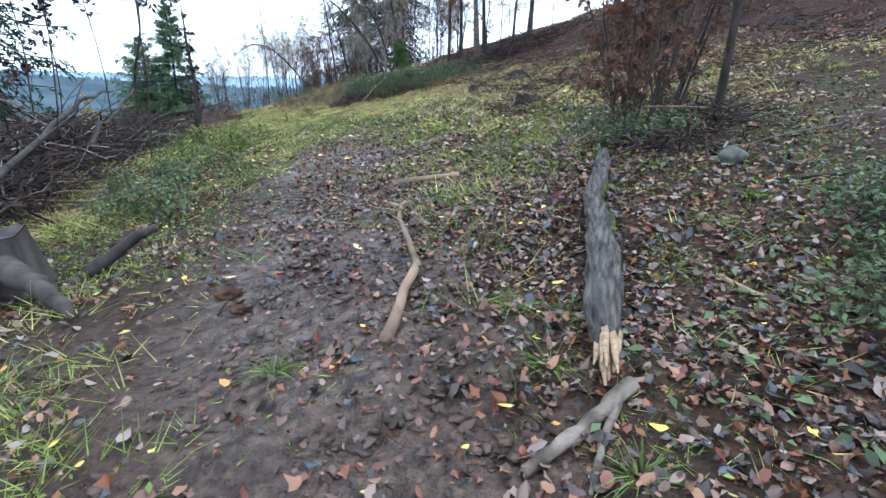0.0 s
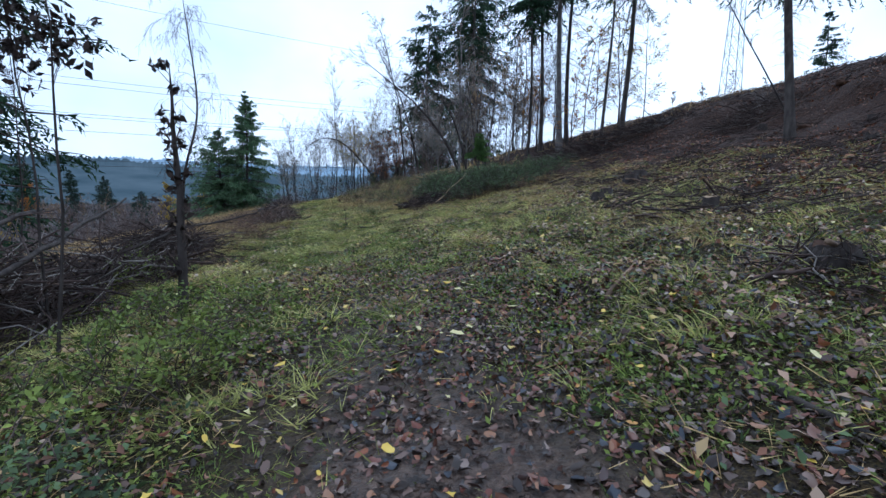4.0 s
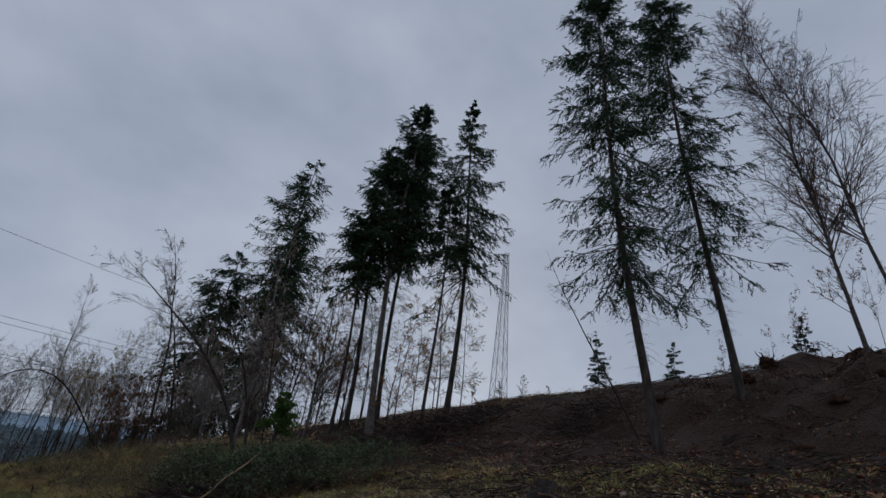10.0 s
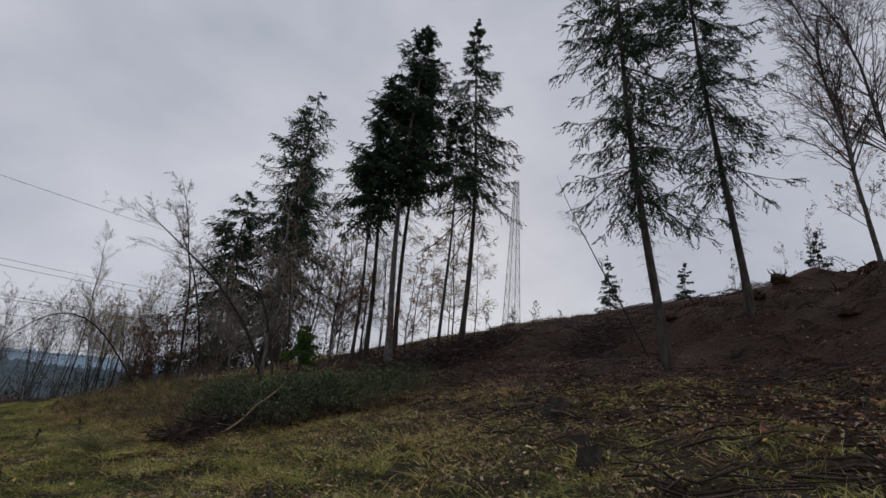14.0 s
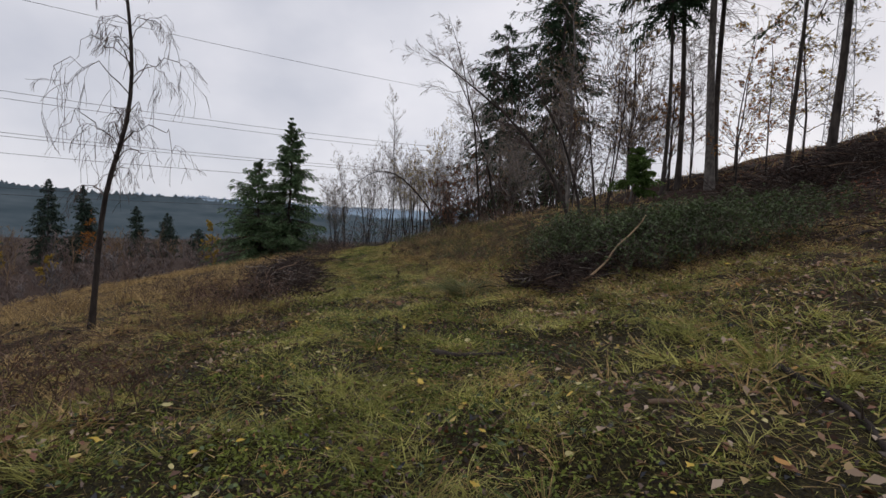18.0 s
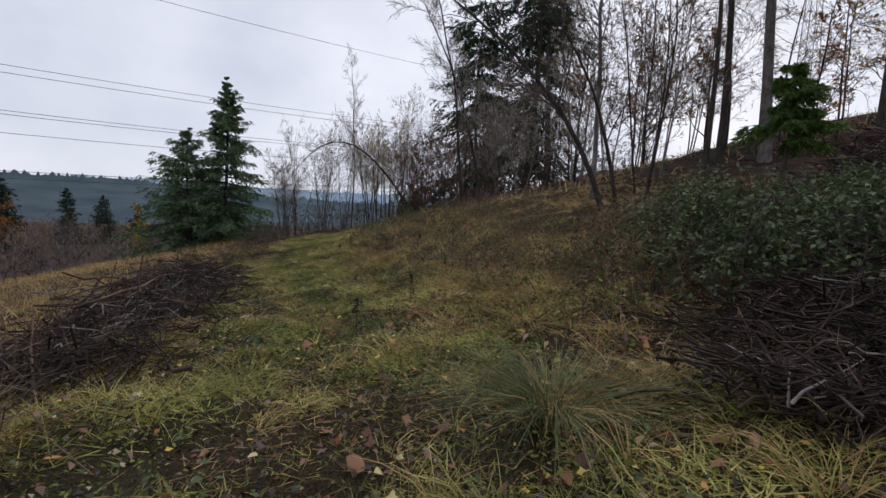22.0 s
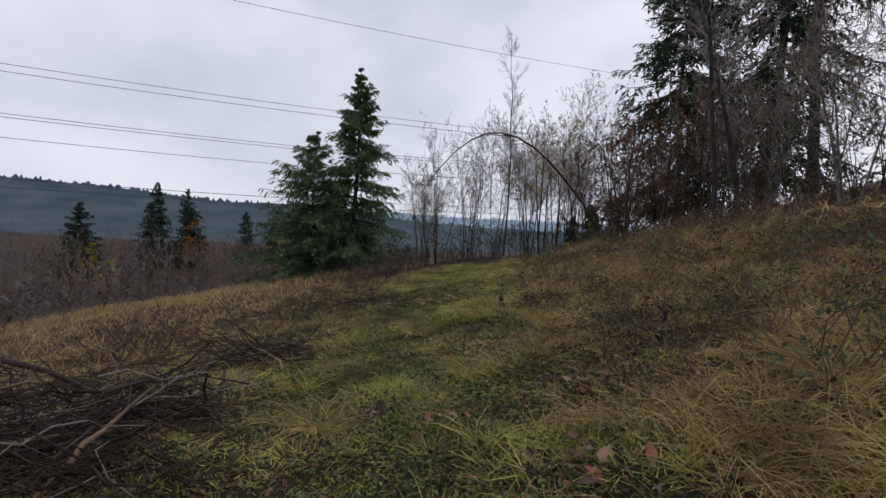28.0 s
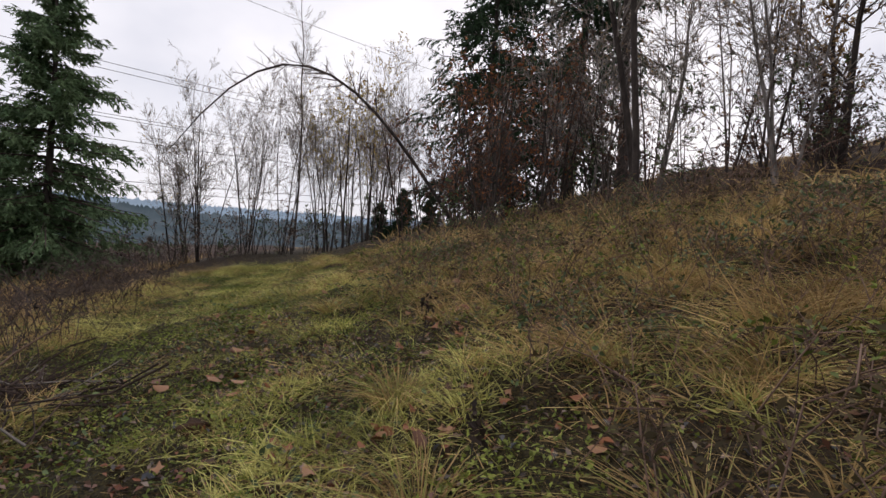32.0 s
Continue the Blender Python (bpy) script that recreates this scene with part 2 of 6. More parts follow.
NEEDLE_BRIGHT = material("pine_needles", (0.04, 0.085, 0.018), (0.12, 0.18, 0.045), 1.5, 0.7, 0, island=0.4, transl=0.25)
WOODS_OCHRE = material("ochre_valley_woods", (0.12, 0.085, 0.058), (0.27, 0.19, 0.12), 0.25, 1.0, 0, island=0.3, spec=0.0)
WOODS_GREY = material("grey_valley_woods", (0.1, 0.09, 0.088), (0.24, 0.215, 0.21), 0.25, 1.0, 0, island=0.25, spec=0.0)
WOODS = material("bare_valley_woods", (0.09, 0.07, 0.065), (0.23, 0.18, 0.16), 0.25, 1.0, 0, island=0.25, spec=0.0)
ROOF = material("hut_roof", (0.09, 0.09, 0.095), (0.16, 0.16, 0.165), 3, 0.8, 0.2, 20)
PLANK = material("hut_boards", (0.08, 0.06, 0.05), (0.18, 0.14, 0.12), 3, 0.9, 0.3, 20)
BOTTLE = bpy.data.materials.new("green_plastic")
BOTTLE.use_nodes = True
BOTTLE.node_tree.nodes["Principled BSDF"].inputs["Base Color"].default_value = (0.03, 0.33, 0.19, 1)
BOTTLE.node_tree.nodes["Principled BSDF"].inputs["Roughness"].default_value = 0.25

# ---- mesh tools ----


def mesh(name, co, faces):
    """A mesh from an array of places and one of faces with equal corner counts, or a list of such arrays."""
    me = bpy.data.meshes.new(name)
    co = np.asarray(co, np.float32)
    groups = [np.asarray(f, np.int32) for f in (faces if isinstance(faces, list) else [faces]) if len(f)]
    me.vertices.add(len(co))
    me.vertices.foreach_set("co", co.ravel())
    me.loops.add(sum(g.size for g in groups))
    me.loops.foreach_set("vertex_index", np.concatenate([g.ravel() for g in groups]))
    sizes = np.concatenate([np.full(len(g), g.shape[1], np.int32) for g in groups])
    me.polygons.add(len(sizes))
    me.polygons.foreach_set("loop_start", np.r_[0, np.cumsum(sizes)[:-1]].astype(np.int32))
    me.update(calc_edges=True)
    return me


def smooth(me):
    me.polygons.foreach_set("use_smooth", np.ones(len(me.polygons), bool))
    return me


def part(name, me, mat, parent=None, label="", kind=""):
    """One mesh object, under a thing or a part."""
    ob = new(name, me)
    me.materials.append(mat)
    if parent is not None:
        ob.parent = parent
    return tagged(ob, label, kind=kind)


def thing(name, at, label, category, group="", kind=""):
    """An Empty at a thing's base, to hold its parts."""
    ob = new(name)
    ob.location = at
    ob.empty_display_size = 0.1
    return tagged(ob, label, category, group, kind)


def tubes(lines, radii, sides=4):
    """Tubes along polylines (count, points, 3) with radii (count, points): places and faces."""
    lines, radii = np.asarray(lines, float), np.asarray(radii, float)
    b, n = radii.shape
    tan = np.gradient(lines, axis=1)
    tan /= np.linalg.norm(tan, axis=2, keepdims=True) + 1e-9
    ref = np.where(np.abs(tan[:, :1, 2:]) > 0.8, [[[1.0, 0.2, 0]]], [[[0.1, 0.2, 1.0]]])
    u = np.cross(tan, ref)
    u /= np.linalg.norm(u, axis=2, keepdims=True) + 1e-9
    v = np.cross(tan, u)
    a = np.arange(sides) * 2 * np.pi / sides
    ring = u[:, :, None] * np.cos(a)[:, None] + v[:, :, None] * np.sin(a)[:, None]
    co = lines[:, :, None] + ring * radii[:, :, None, None]
    i = (np.arange(b)[:, None, None] * n + np.arange(n - 1)[:, None]) * sides
    j = np.arange(sides)
    k = (j + 1) % sides
    f = np.stack([i + j, i + k, i + sides + k, i + sides + j], -1)
    return co.reshape(-1, 3), f.reshape(-1, 4)


def ribbons(lines, radii):
    """Flat strips along polylines, for the finest twigs."""
    lines, radii = np.asarray(lines, float), np.asarray(radii, float)
    b, n = radii.shape
    side = unit(np.cross(lines[:, -1] - lines[:, 0], rng.normal(size=(b, 3))))
    off = side[:, None] * radii[:, :, None] * 1.2
    co = np.stack([lines - off, lines + off], 2).reshape(-1, 3)
    i = (np.arange(b)[:, None] * n + np.arange(n - 1)) * 2
    return co, np.stack([i, i + 1, i + 3, i + 2], -1).reshape(-1, 4)


def join(*pieces):
    """Several (places, faces) of equal corner count as one."""
    cos, fs, n = [], [], 0
    for co, f in pieces:
        if len(co):
            cos.append(co)
            fs.append(f + n)
            n += len(co)
    return np.concatenate(cos), np.concatenate(fs)


def unit(v):
    return v / (np.linalg.norm(v, axis=-1, keepdims=True) + 1e-9)


def along(lines, radii, which, t):
    """Places, directions and radii at fractions t of the polylines of those numbers."""
    n = lines.shape[1] - 1
    s = np.clip(t * n, 0, n - 1e-6)
    i = s.astype(int)
    f = (s - i)[:, None]
    a, b = lines[which, i], lines[which, i + 1]
    return a + (b - a) * f, unit(b - a), radii[which, i] * (1 - f[:, 0]) + radii[which, i + 1] * f[:, 0]


def offshoots(lines, radii, per, t0, t1, length, angle, points=4, lift=0.0, droop=0.0, thin=0.6, wave=0.12, taper=0.25, shape=None):
    """Side branches: per of them on each polyline between fractions t0 and t1."""
    b = len(lines)
    which = np.repeat(np.arange(b), per)
    t = rng.uniform(t0, t1, len(which))
    p, d, r = along(lines, radii, which, t)
    side = unit(np.cross(d, unit(rng.normal(size=(len(which), 3)))))
    ang = np.radians(angle) * rng.uniform(0.7, 1.3, len(which))[:, None]
    way = unit(d * np.cos(ang) + side * np.sin(ang) + [0, 0, lift])
    span = np.linalg.norm(np.diff(lines, axis=1), axis=2).sum(1)[which]
    ln = span * length * rng.uniform(0.55, 1.2, len(which)) * (shape(t) if shape else 1 - 0.6 * t)
    s = np.linspace(0, 1, points)[None, :, None]
    out = p[:, None] + way[:, None] * s * ln[:, None, None]
    out = out + np.array([0, 0, -1.0]) * (droop * ln[:, None, None] * s**2)
    out[:, 1:] += rng.normal(size=out[:, 1:].shape) * (wave * ln[:, None, None] / points) * s[:, 1:]
    rr = np.minimum(r * thin, ln * 0.03 + 0.002)[:, None] * np.linspace(1, taper, points)
    return out, rr


def blades(base, way, length, width, bend=0.4, segs=2, flat=None):
    """Tapered strips: places, directions, lengths, widths; bend: how far they arch over."""
    n = len(base)
    side = flat if flat is not None else unit(np.cross(way, unit(rng.normal(size=(n, 3)))))
    s = np.linspace(0, 1, segs + 1)
    bend = np.broadcast_to(bend, (n,))
    hor = way * [1, 1, 0] + rng.normal(size=(n, 3)) * 0.05 * [1, 1, 0]
    mid = base[:, None] + (way[:, None] * s[None, :, None] + (unit(hor)[:, None] * 0.7 - np.array([0, 0, 0.55])) * (bend[:, None] * s**2)[:, :, None]) * length[:, None, None]
    w = np.array([1.0, 0.85, 0.55] if segs == 3 else [1.0, 0.75] if segs == 2 else [1.0])
    off = side[:, None] * (width[:, None] * w * 0.5)[:, :, None]
    pairs = np.stack([mid[:, :-1] - off, mid[:, :-1] + off], 2).reshape(n, 2 * segs, 3)
    co = np.concatenate([pairs, mid[:, -1:]], 1).reshape(-1, 3)
    start = np.arange(n)[:, None] * (2 * segs + 1)
    i = start + np.arange(segs - 1) * 2
    quads = np.stack([i, i + 1, i + 3, i + 2], -1).reshape(-1, 4)
    return co, [quads, start + [2 * segs - 2, 2 * segs - 1, 2 * segs]]


def leaves(p, size, flatness=0.0, curl=0.25, lobes=False):
    """Small curled leaves at places p; flatness 1 lies level."""
    n = len(p)
    nrm = unit(rng.normal(size=(n, 3)) * (1 - flatness) + [0, 0, 1.0])
    if flatness == 0:
        nrm = unit(rng.normal(size=(n, 3)))
    u = unit(np.cross(nrm, unit(rng.normal(size=(n, 3)))))
    v = np.cross(nrm, u)
    size = np.broadcast_to(size, (n,)) * rng.uniform(0.65, 1.25, n)
    if lobes:
        a = np.linspace(0, 2 * np.pi, 9)[:-1]
        round_leaf = np.array([1.0, 0.8, 0.66, 0.78, 0.95, 0.78, 0.66, 0.8])
        maple = np.array([1.0, 0.5, 0.95, 0.48, 0.7, 0.48, 0.95, 0.5])
        rad = np.where(rng.uniform(0, 1, (n, 1)) < 0.55, round_leaf, maple) * rng.uniform(0.82, 1.15, (n, 8))
        x, y = np.cos(a) * rad, np.sin(a) * rad * rng.uniform(0.6, 0.95, (n, 1))
        rings = u[:, None] * x[:, :, None] + v[:, None] * y[:, :, None]
        h = curl * (x**2 * rng.uniform(-0.8, 1.6, (n, 1)) + y**2 * rng.uniform(-1.0, 2.2, (n, 1)) + rng.normal(size=(n, 8)) * 0.3)
        size = size * rng.uniform(0.55, 1.5, n)
        co = p[:, None] + (rings + nrm[:, None] * h[:, :, None]) * size[:, None, None]
        i = np.arange(n)[:, None] * 8
        f = np.concatenate([i + [0, 1, 2, 3], i + [0, 3, 4, 5], i + [0, 5, 6, 7]])
        return co.reshape(-1, 3), f
    co = np.stack([p - u * size[:, None], p - v * size[:, None] * 0.5 + nrm * (curl * size)[:, None], p + u * size[:, None], p + v * size[:, None] * 0.5 + nrm * (curl * size)[:, None]], 1)
    i = np.arange(n)[:, None] * 4
    return co.reshape(-1, 3), i + [0, 1, 2, 3]


def value_noise(x, y, seed):
    """Smooth noise from -1 to 1 over the plan."""
    table = np.random.default_rng(seed).uniform(-1, 1, (256, 256))
    xi, yi = np.floor(x).astype(int), np.floor(y).astype(int)
    fx, fy = x - xi, y - yi
    fx, fy = fx * fx * (3 - 2 * fx), fy * fy * (3 - 2 * fy)
    g = lambda a, b: table[a % 256, b % 256]
    return (g(xi, yi) * (1 - fx) + g(xi + 1, yi) * fx) * (1 - fy) + (g(xi, yi + 1) * (1 - fx) + g(xi + 1, yi + 1) * fx) * fy


# ---- the lie of the land ----
LINE_Y = [-60, -8, 0, 4.7, 8.6, 10.8, 13.3, 16, 19.8, 24, 28, 31.7, 34.5, 45, 60, 100, 200]
LINE_X = [1, 0.4, 0, -1.2, -2, -2.6, -3.9, -5, -6.1, -7.35, -9.4, -11.5, -12.8, -17, -19, -22, -30]
LINE_Z = [-0.6, -0.1, 0.13, 0.52, 0.75, 0.72, 0.52, 0.4, 0.38, 0.36, 0.1, -0.15, -0.22, -0.15, 0, -0.5, -3]
SLOPE = [0.13, 0.13, 0.14, 0.14, 0.16, 0.17, 0.17, 0.18, 0.19, 0.2, 0.21, 0.23, 0.25, 0.27, 0.27, 0.25, 0.2]
GRID_Y = np.arange(-80, 220, 0.5)


def eased(values):
    k = np.hanning(11)[1:-1]
    return np.convolve(np.pad(np.interp(GRID_Y, LINE_Y, values), 4, mode="edge"), k / k.sum(), "valid")


MID_X, MID_Z, MID_S = eased(LINE_X), eased(LINE_Z), eased(SLOPE)


def offset(x, y):
    """Metres to the right of the track's middle line."""
    return x - np.interp(y, GRID_Y, MID_X)


def ground(x, y):
    """The ground's height."""
    x, y = np.asarray(x, float), np.asarray(y, float)
    o = offset(x, y)
    r, l = np.maximum(o, 0), np.maximum(-o, 0)
    z = np.interp(y, GRID_Y, MID_Z) + np.interp(y, GRID_Y, MID_S) * np.minimum(r, 19) + np.interp(y, [16, 26, 36, 46], [0.47, 0.43, 0.32, 0.27]) * np.clip(r - 19, 0, 16) + 0.1 * np.clip(r - 35, 0, 30) - 0.05 * np.maximum(r - 110, 0)
    z = z - 0.15 * np.minimum(l, 7) - 0.22 * np.clip(l - 7, 0, 34) - 0.03 * np.clip(l - 41, 0, 100)
    far = np.clip((np.hypot(x + 6, y - 16) - 30) / 60, 0, 1)
    z = z + 0.05 * value_noise(x * 0.9, y * 0.9, 3) + 0.028 * value_noise(x * 2.3, y * 2.3, 4) + (0.1 + 0.6 * far) * value_noise(x * 0.22, y * 0.22, 5)
    # hummocks of turf
    z = z + 0.12 * np.clip(value_noise(x * 1.7, y * 1.7, 16), -0.3, 1) * np.clip((y - 4) / 4, 0, 1) * np.clip((np.abs(o) - 0.2) / 1.2, 0.4, 1) * (1 - far)
    # broken ground on the felled slope
    rough = np.clip((o - 5) / 6, 0, 1) * np.clip((40 - o) / 5, 0, 1)
    return z + rough * (0.16 * value_noise(x * 0.7, y * 0.7, 6) + 0.3 * np.clip(value_noise(x * 0.33, y * 0.33, 8), 0, 1) + np.clip((o - 17) / 6, 0, 1) * np.clip((38 - y) / 8, 0, 1) * (0.8 * np.clip(value_noise(x * 0.45, y * 0.45, 14), 0, 1) + 0.45 * value_noise(x * 1.1, y * 1.1, 15)))


def stand(x, y, sink=0.0):
    return Vector((x, y, float(ground(x, y)) - sink))


def covers(x, y):
    """How much bare mud, green grass, dry grass and leaf litter lies at a place."""
    o = offset(x, y)
    n1, n2 = value_noise(x * 0.8, y * 0.8, 11), value_noise(x * 2.1, y * 2.1, 12)
    mud = np.clip(1.35 - np.abs(o - 0.1) / 0.95, 0, 1) * np.clip((10.5 - y) / 4, 0, 1) + np.clip(1.2 - np.abs(o + 1.6) / 1.5, 0, 1) * np.clip((4.0 - y) / 2.5, 0, 1) * 0.35
    mud = np.clip(mud * (1 + 0.5 * n1) - 0.08, 0, 1)
    litter = np.clip((o + 0.4) / 1.5, 0, 1) * np.clip((13.5 - y) / 4, 0, 1) * np.clip((7 - o) / 3, 0, 1) + np.clip((o - 5) / 4, 0, 1) * np.clip((44 - y) / 6, 0, 1) + 0.15 * np.clip((24 - y) / 10, 0, 1)
    litter = np.clip(litter + 0.4 * n2, 0, 1)
    dry = np.clip((-o - 2.0) / 2, 0, 1) * np.clip((y - 11) / 5, 0, 1) + np.clip((o - 1.2) / 2, 0, 1) * np.clip((y - 19.5) / 4, 0, 1) * np.clip((12 - o) / 3, 0, 1) + np.clip((o - 26) / 6, 0, 1) * np.clip((y - 36) / 8, 0, 1) + 0.35 * np.clip((y - 14) / 8, 0, 1) * np.clip((10 - o) / 3, 0, 1)
    bare = np.clip((16 - o) / 5, 0, 1) + np.clip((y - 38) / 6, 0, 1)
    dry = np.clip(dry + 0.35 * n1 * np.clip(bare, 0, 1), 0, 1)
    green = np.clip(np.clip((y - 3.5) / 4, 0, 1) * np.clip(1.6 - np.abs(o - 1.5) / 4.5, 0, 1) + np.clip(1 - np.abs(o + 3) / 2, 0, 1) * 0.9 + (0.15 + 0.45 * n2) * np.clip(bare, 0.15, 1), 0, 1)
    valley = np.clip((-o - 13) / 6, 0, 1)
    return mud, green * (1 - valley), dry * (1 - 0.75 * valley), np.maximum(litter, valley)

# ---- ground ----


def spaced(a, b, step, reach_a, reach_b, growth=1.16):
    """Coordinates with even steps from a to b and growing ones out to the reaches."""
    out, s, v = [], step, b
    while v < reach_b:
        s *= growth
        v += s
        out.append(v)
    low, s, v = [], step, a
    while v > reach_a:
        s *= growth
        v -= s
        low.append(v)
    return np.concatenate([low[::-1], np.arange(a, b + 1e-6, step), out])


def ground_material():
    m = bpy.data.materials.new("forest_ground")
    m.use_nodes = True
    n, k = m.node_tree.nodes, m.node_tree.links
    b = n["Principled BSDF"]
    tc = n.new("ShaderNodeTexCoord")

    def noise_tex(scale, detail=6):
        t = n.new("ShaderNodeTexNoise")
        t.inputs["Scale"].default_value, t.inputs["Detail"].default_value = scale, detail
        k.new(tc.outputs["Object"], t.inputs["Vector"])
        return t.outputs["Fac"]

    def ramp(fac, *stops):
        r = n.new("ShaderNodeValToRGB")
        while len(r.color_ramp.elements) < len(stops):
            r.color_ramp.elements.new(0.5)
        for e, (p, c) in zip(r.color_ramp.elements, stops):
            e.position, e.color = p, (*c, 1)
        k.new(fac, r.inputs[0])
        return r.outputs[0]

    def mix(fac, a, c):
        x = n.new("ShaderNodeMixRGB")
        k.new(fac, x.inputs[0])
        k.new(a, x.inputs[1])
        k.new(c, x.inputs[2])
        return x.outputs[0]

    att = n.new("ShaderNodeAttribute")
    att.attribute_name = "cover"
    sep = n.new("ShaderNodeSeparateColor")
    k.new(att.outputs["Color"], sep.inputs[0])
    grain, patch = noise_tex(34), noise_tex(5)
    soil = ramp(grain, (0.3, (0.01, 0.005, 0.003)), (0.7, (0.06, 0.03, 0.018)))
    mud = mix(grain, ramp(patch, (0.38, (0.006, 0.003, 0.002)), (0.65, (0.04, 0.022, 0.015))), ramp(noise_tex(13, 4), (0.36, (0.024, 0.014, 0.009)), (0.66, (0.19, 0.125, 0.09))))
    mat = noise_tex(75, 3)
    # turf and straw bases painted near black for the shade between grass blades
    turf = ramp(mat, (0.4, (0.005, 0.004, 0.002)), (0.66, (0.06, 0.048, 0.012)))
    straw = ramp(mat, (0.4, (0.008, 0.005, 0.003)), (0.66, (0.075, 0.045, 0.018)))
    litter = ramp(noise_tex(22, 3), (0.3, (0.006, 0.003, 0.002)), (0.5, (0.028, 0.012, 0.007)), (0.72, (0.1, 0.044, 0.024)))
    colour = mix(att.outputs["Alpha"], soil, litter)
    colour = mix(sep.outputs[1], colour, turf)
    colour = mix(sep.outputs[2], colour, straw)
    colour = mix(sep.outputs[0], colour, mud)
    k.new(colour, b.inputs["Base Color"])
    wet = n.new("ShaderNodeMapRange")
    wet.inputs["To Min"].default_value, wet.inputs["To Max"].default_value = 0.95, 0.42
    k.new(sep.outputs[0], wet.inputs[0])
    k.new(wet.outputs[0], b.inputs["Roughness"])
    b.inputs["Specular IOR Level"].default_value = 0.3
    coarse, fine = n.new("ShaderNodeBump"), n.new("ShaderNodeBump")
    coarse.inputs["Strength"].default_value, coarse.inputs["Distance"].default_value = 1.0, 0.11
    fine.inputs["Strength"].default_value, fine.inputs["Distance"].default_value = 0.8, 0.03
    k.new(noise_tex(7, 5), coarse.inputs["Height"])
    k.new(noise_tex(30, 8), fine.inputs["Height"])
    k.new(coarse.outputs[0], fine.inputs["Normal"])
    k.new(fine.outputs[0], b.inputs["Normal"])
    return m


gx, gy = spaced(-17, 6, 0.15, -1500, 1500), spaced(-2, 41, 0.15, -900, 2200)
GX, GY = np.meshgrid(gx, gy)
GZ = ground(GX, GY) + 0.02 * value_noise(GX * 5, GY * 5, 9) + 0.012 * value_noise(GX * 11, GY * 11, 10)
gi = (np.arange(len(gy) - 1)[:, None] * len(gx) + np.arange(len(gx) - 1)).ravel()
ground_mesh = smooth(mesh("ground", np.stack([GX, GY, GZ], -1).reshape(-1, 3), np.stack([gi, gi + 1, gi + 1 + len(gx), gi + len(gx)], -1)))
cover = ground_mesh.color_attributes.new("cover", "FLOAT_COLOR", "POINT")
cover.data.foreach_set("color", np.stack(covers(GX.ravel(), GY.ravel()), -1).astype(np.float32).ravel())
tagged(part("ground", ground_mesh, ground_material()), "muddy hillside with grass, leaf litter and dry stalks", "ground", kind="structure")


def ridge(name, label, mat, dist, heights, base, teeth, step, seed):
    """A far wooded crest round the valley side, with a jagged line of treetops; heights by azimuth in degrees."""
    az = np.radians(np.arange(-110, 30, step))
    h = np.interp(np.degrees(az), *zip(*heights)) + teeth * np.random.default_rng(seed).uniform(0, 1, len(az)) ** 2
    rows = []
    low = np.interp(np.degrees(az), *zip(*heights))
    for f, d in ((0, 0.55), (0.45, 0.75), (0.8, 0.92), (0.97, 0.99), (1, 1.0)):
        rows.append(np.stack([-6 + np.sin(az) * dist * d, 16 + np.cos(az) * dist * d, base + ((h if f == 1 else low) - base) * f**1.4], -1))
    rows.append(rows[-1] + [0, 0, 0] + np.stack([np.sin(az) * 60, np.cos(az) * 60, -h * 0.6], -1))
    n = len(az)
    i = (np.arange(len(rows) - 1)[:, None] * n + np.arange(n - 1)).ravel()
    return tagged(part(name, smooth(mesh(name, np.concatenate(rows), np.stack([i, i + n, i + n + 1, i + 1], -1))), mat), label, "hill", kind="structure")


# far crests, their haze painted into the surface colour
ridge("backdrop", "wooded hills beyond the valley, painted blue-grey with haze", HILL_FAR, 1500, [(-110, 52), (-80, 30), (-70, 42), (-55, 34), (-40, 46), (-28, 40), (-10, 40), (30, 40)], -30, 8, 0.12, 1)
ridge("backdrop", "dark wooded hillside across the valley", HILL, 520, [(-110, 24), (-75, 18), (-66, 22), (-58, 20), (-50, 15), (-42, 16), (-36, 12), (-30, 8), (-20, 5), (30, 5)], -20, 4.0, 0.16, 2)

# ---- trees ----


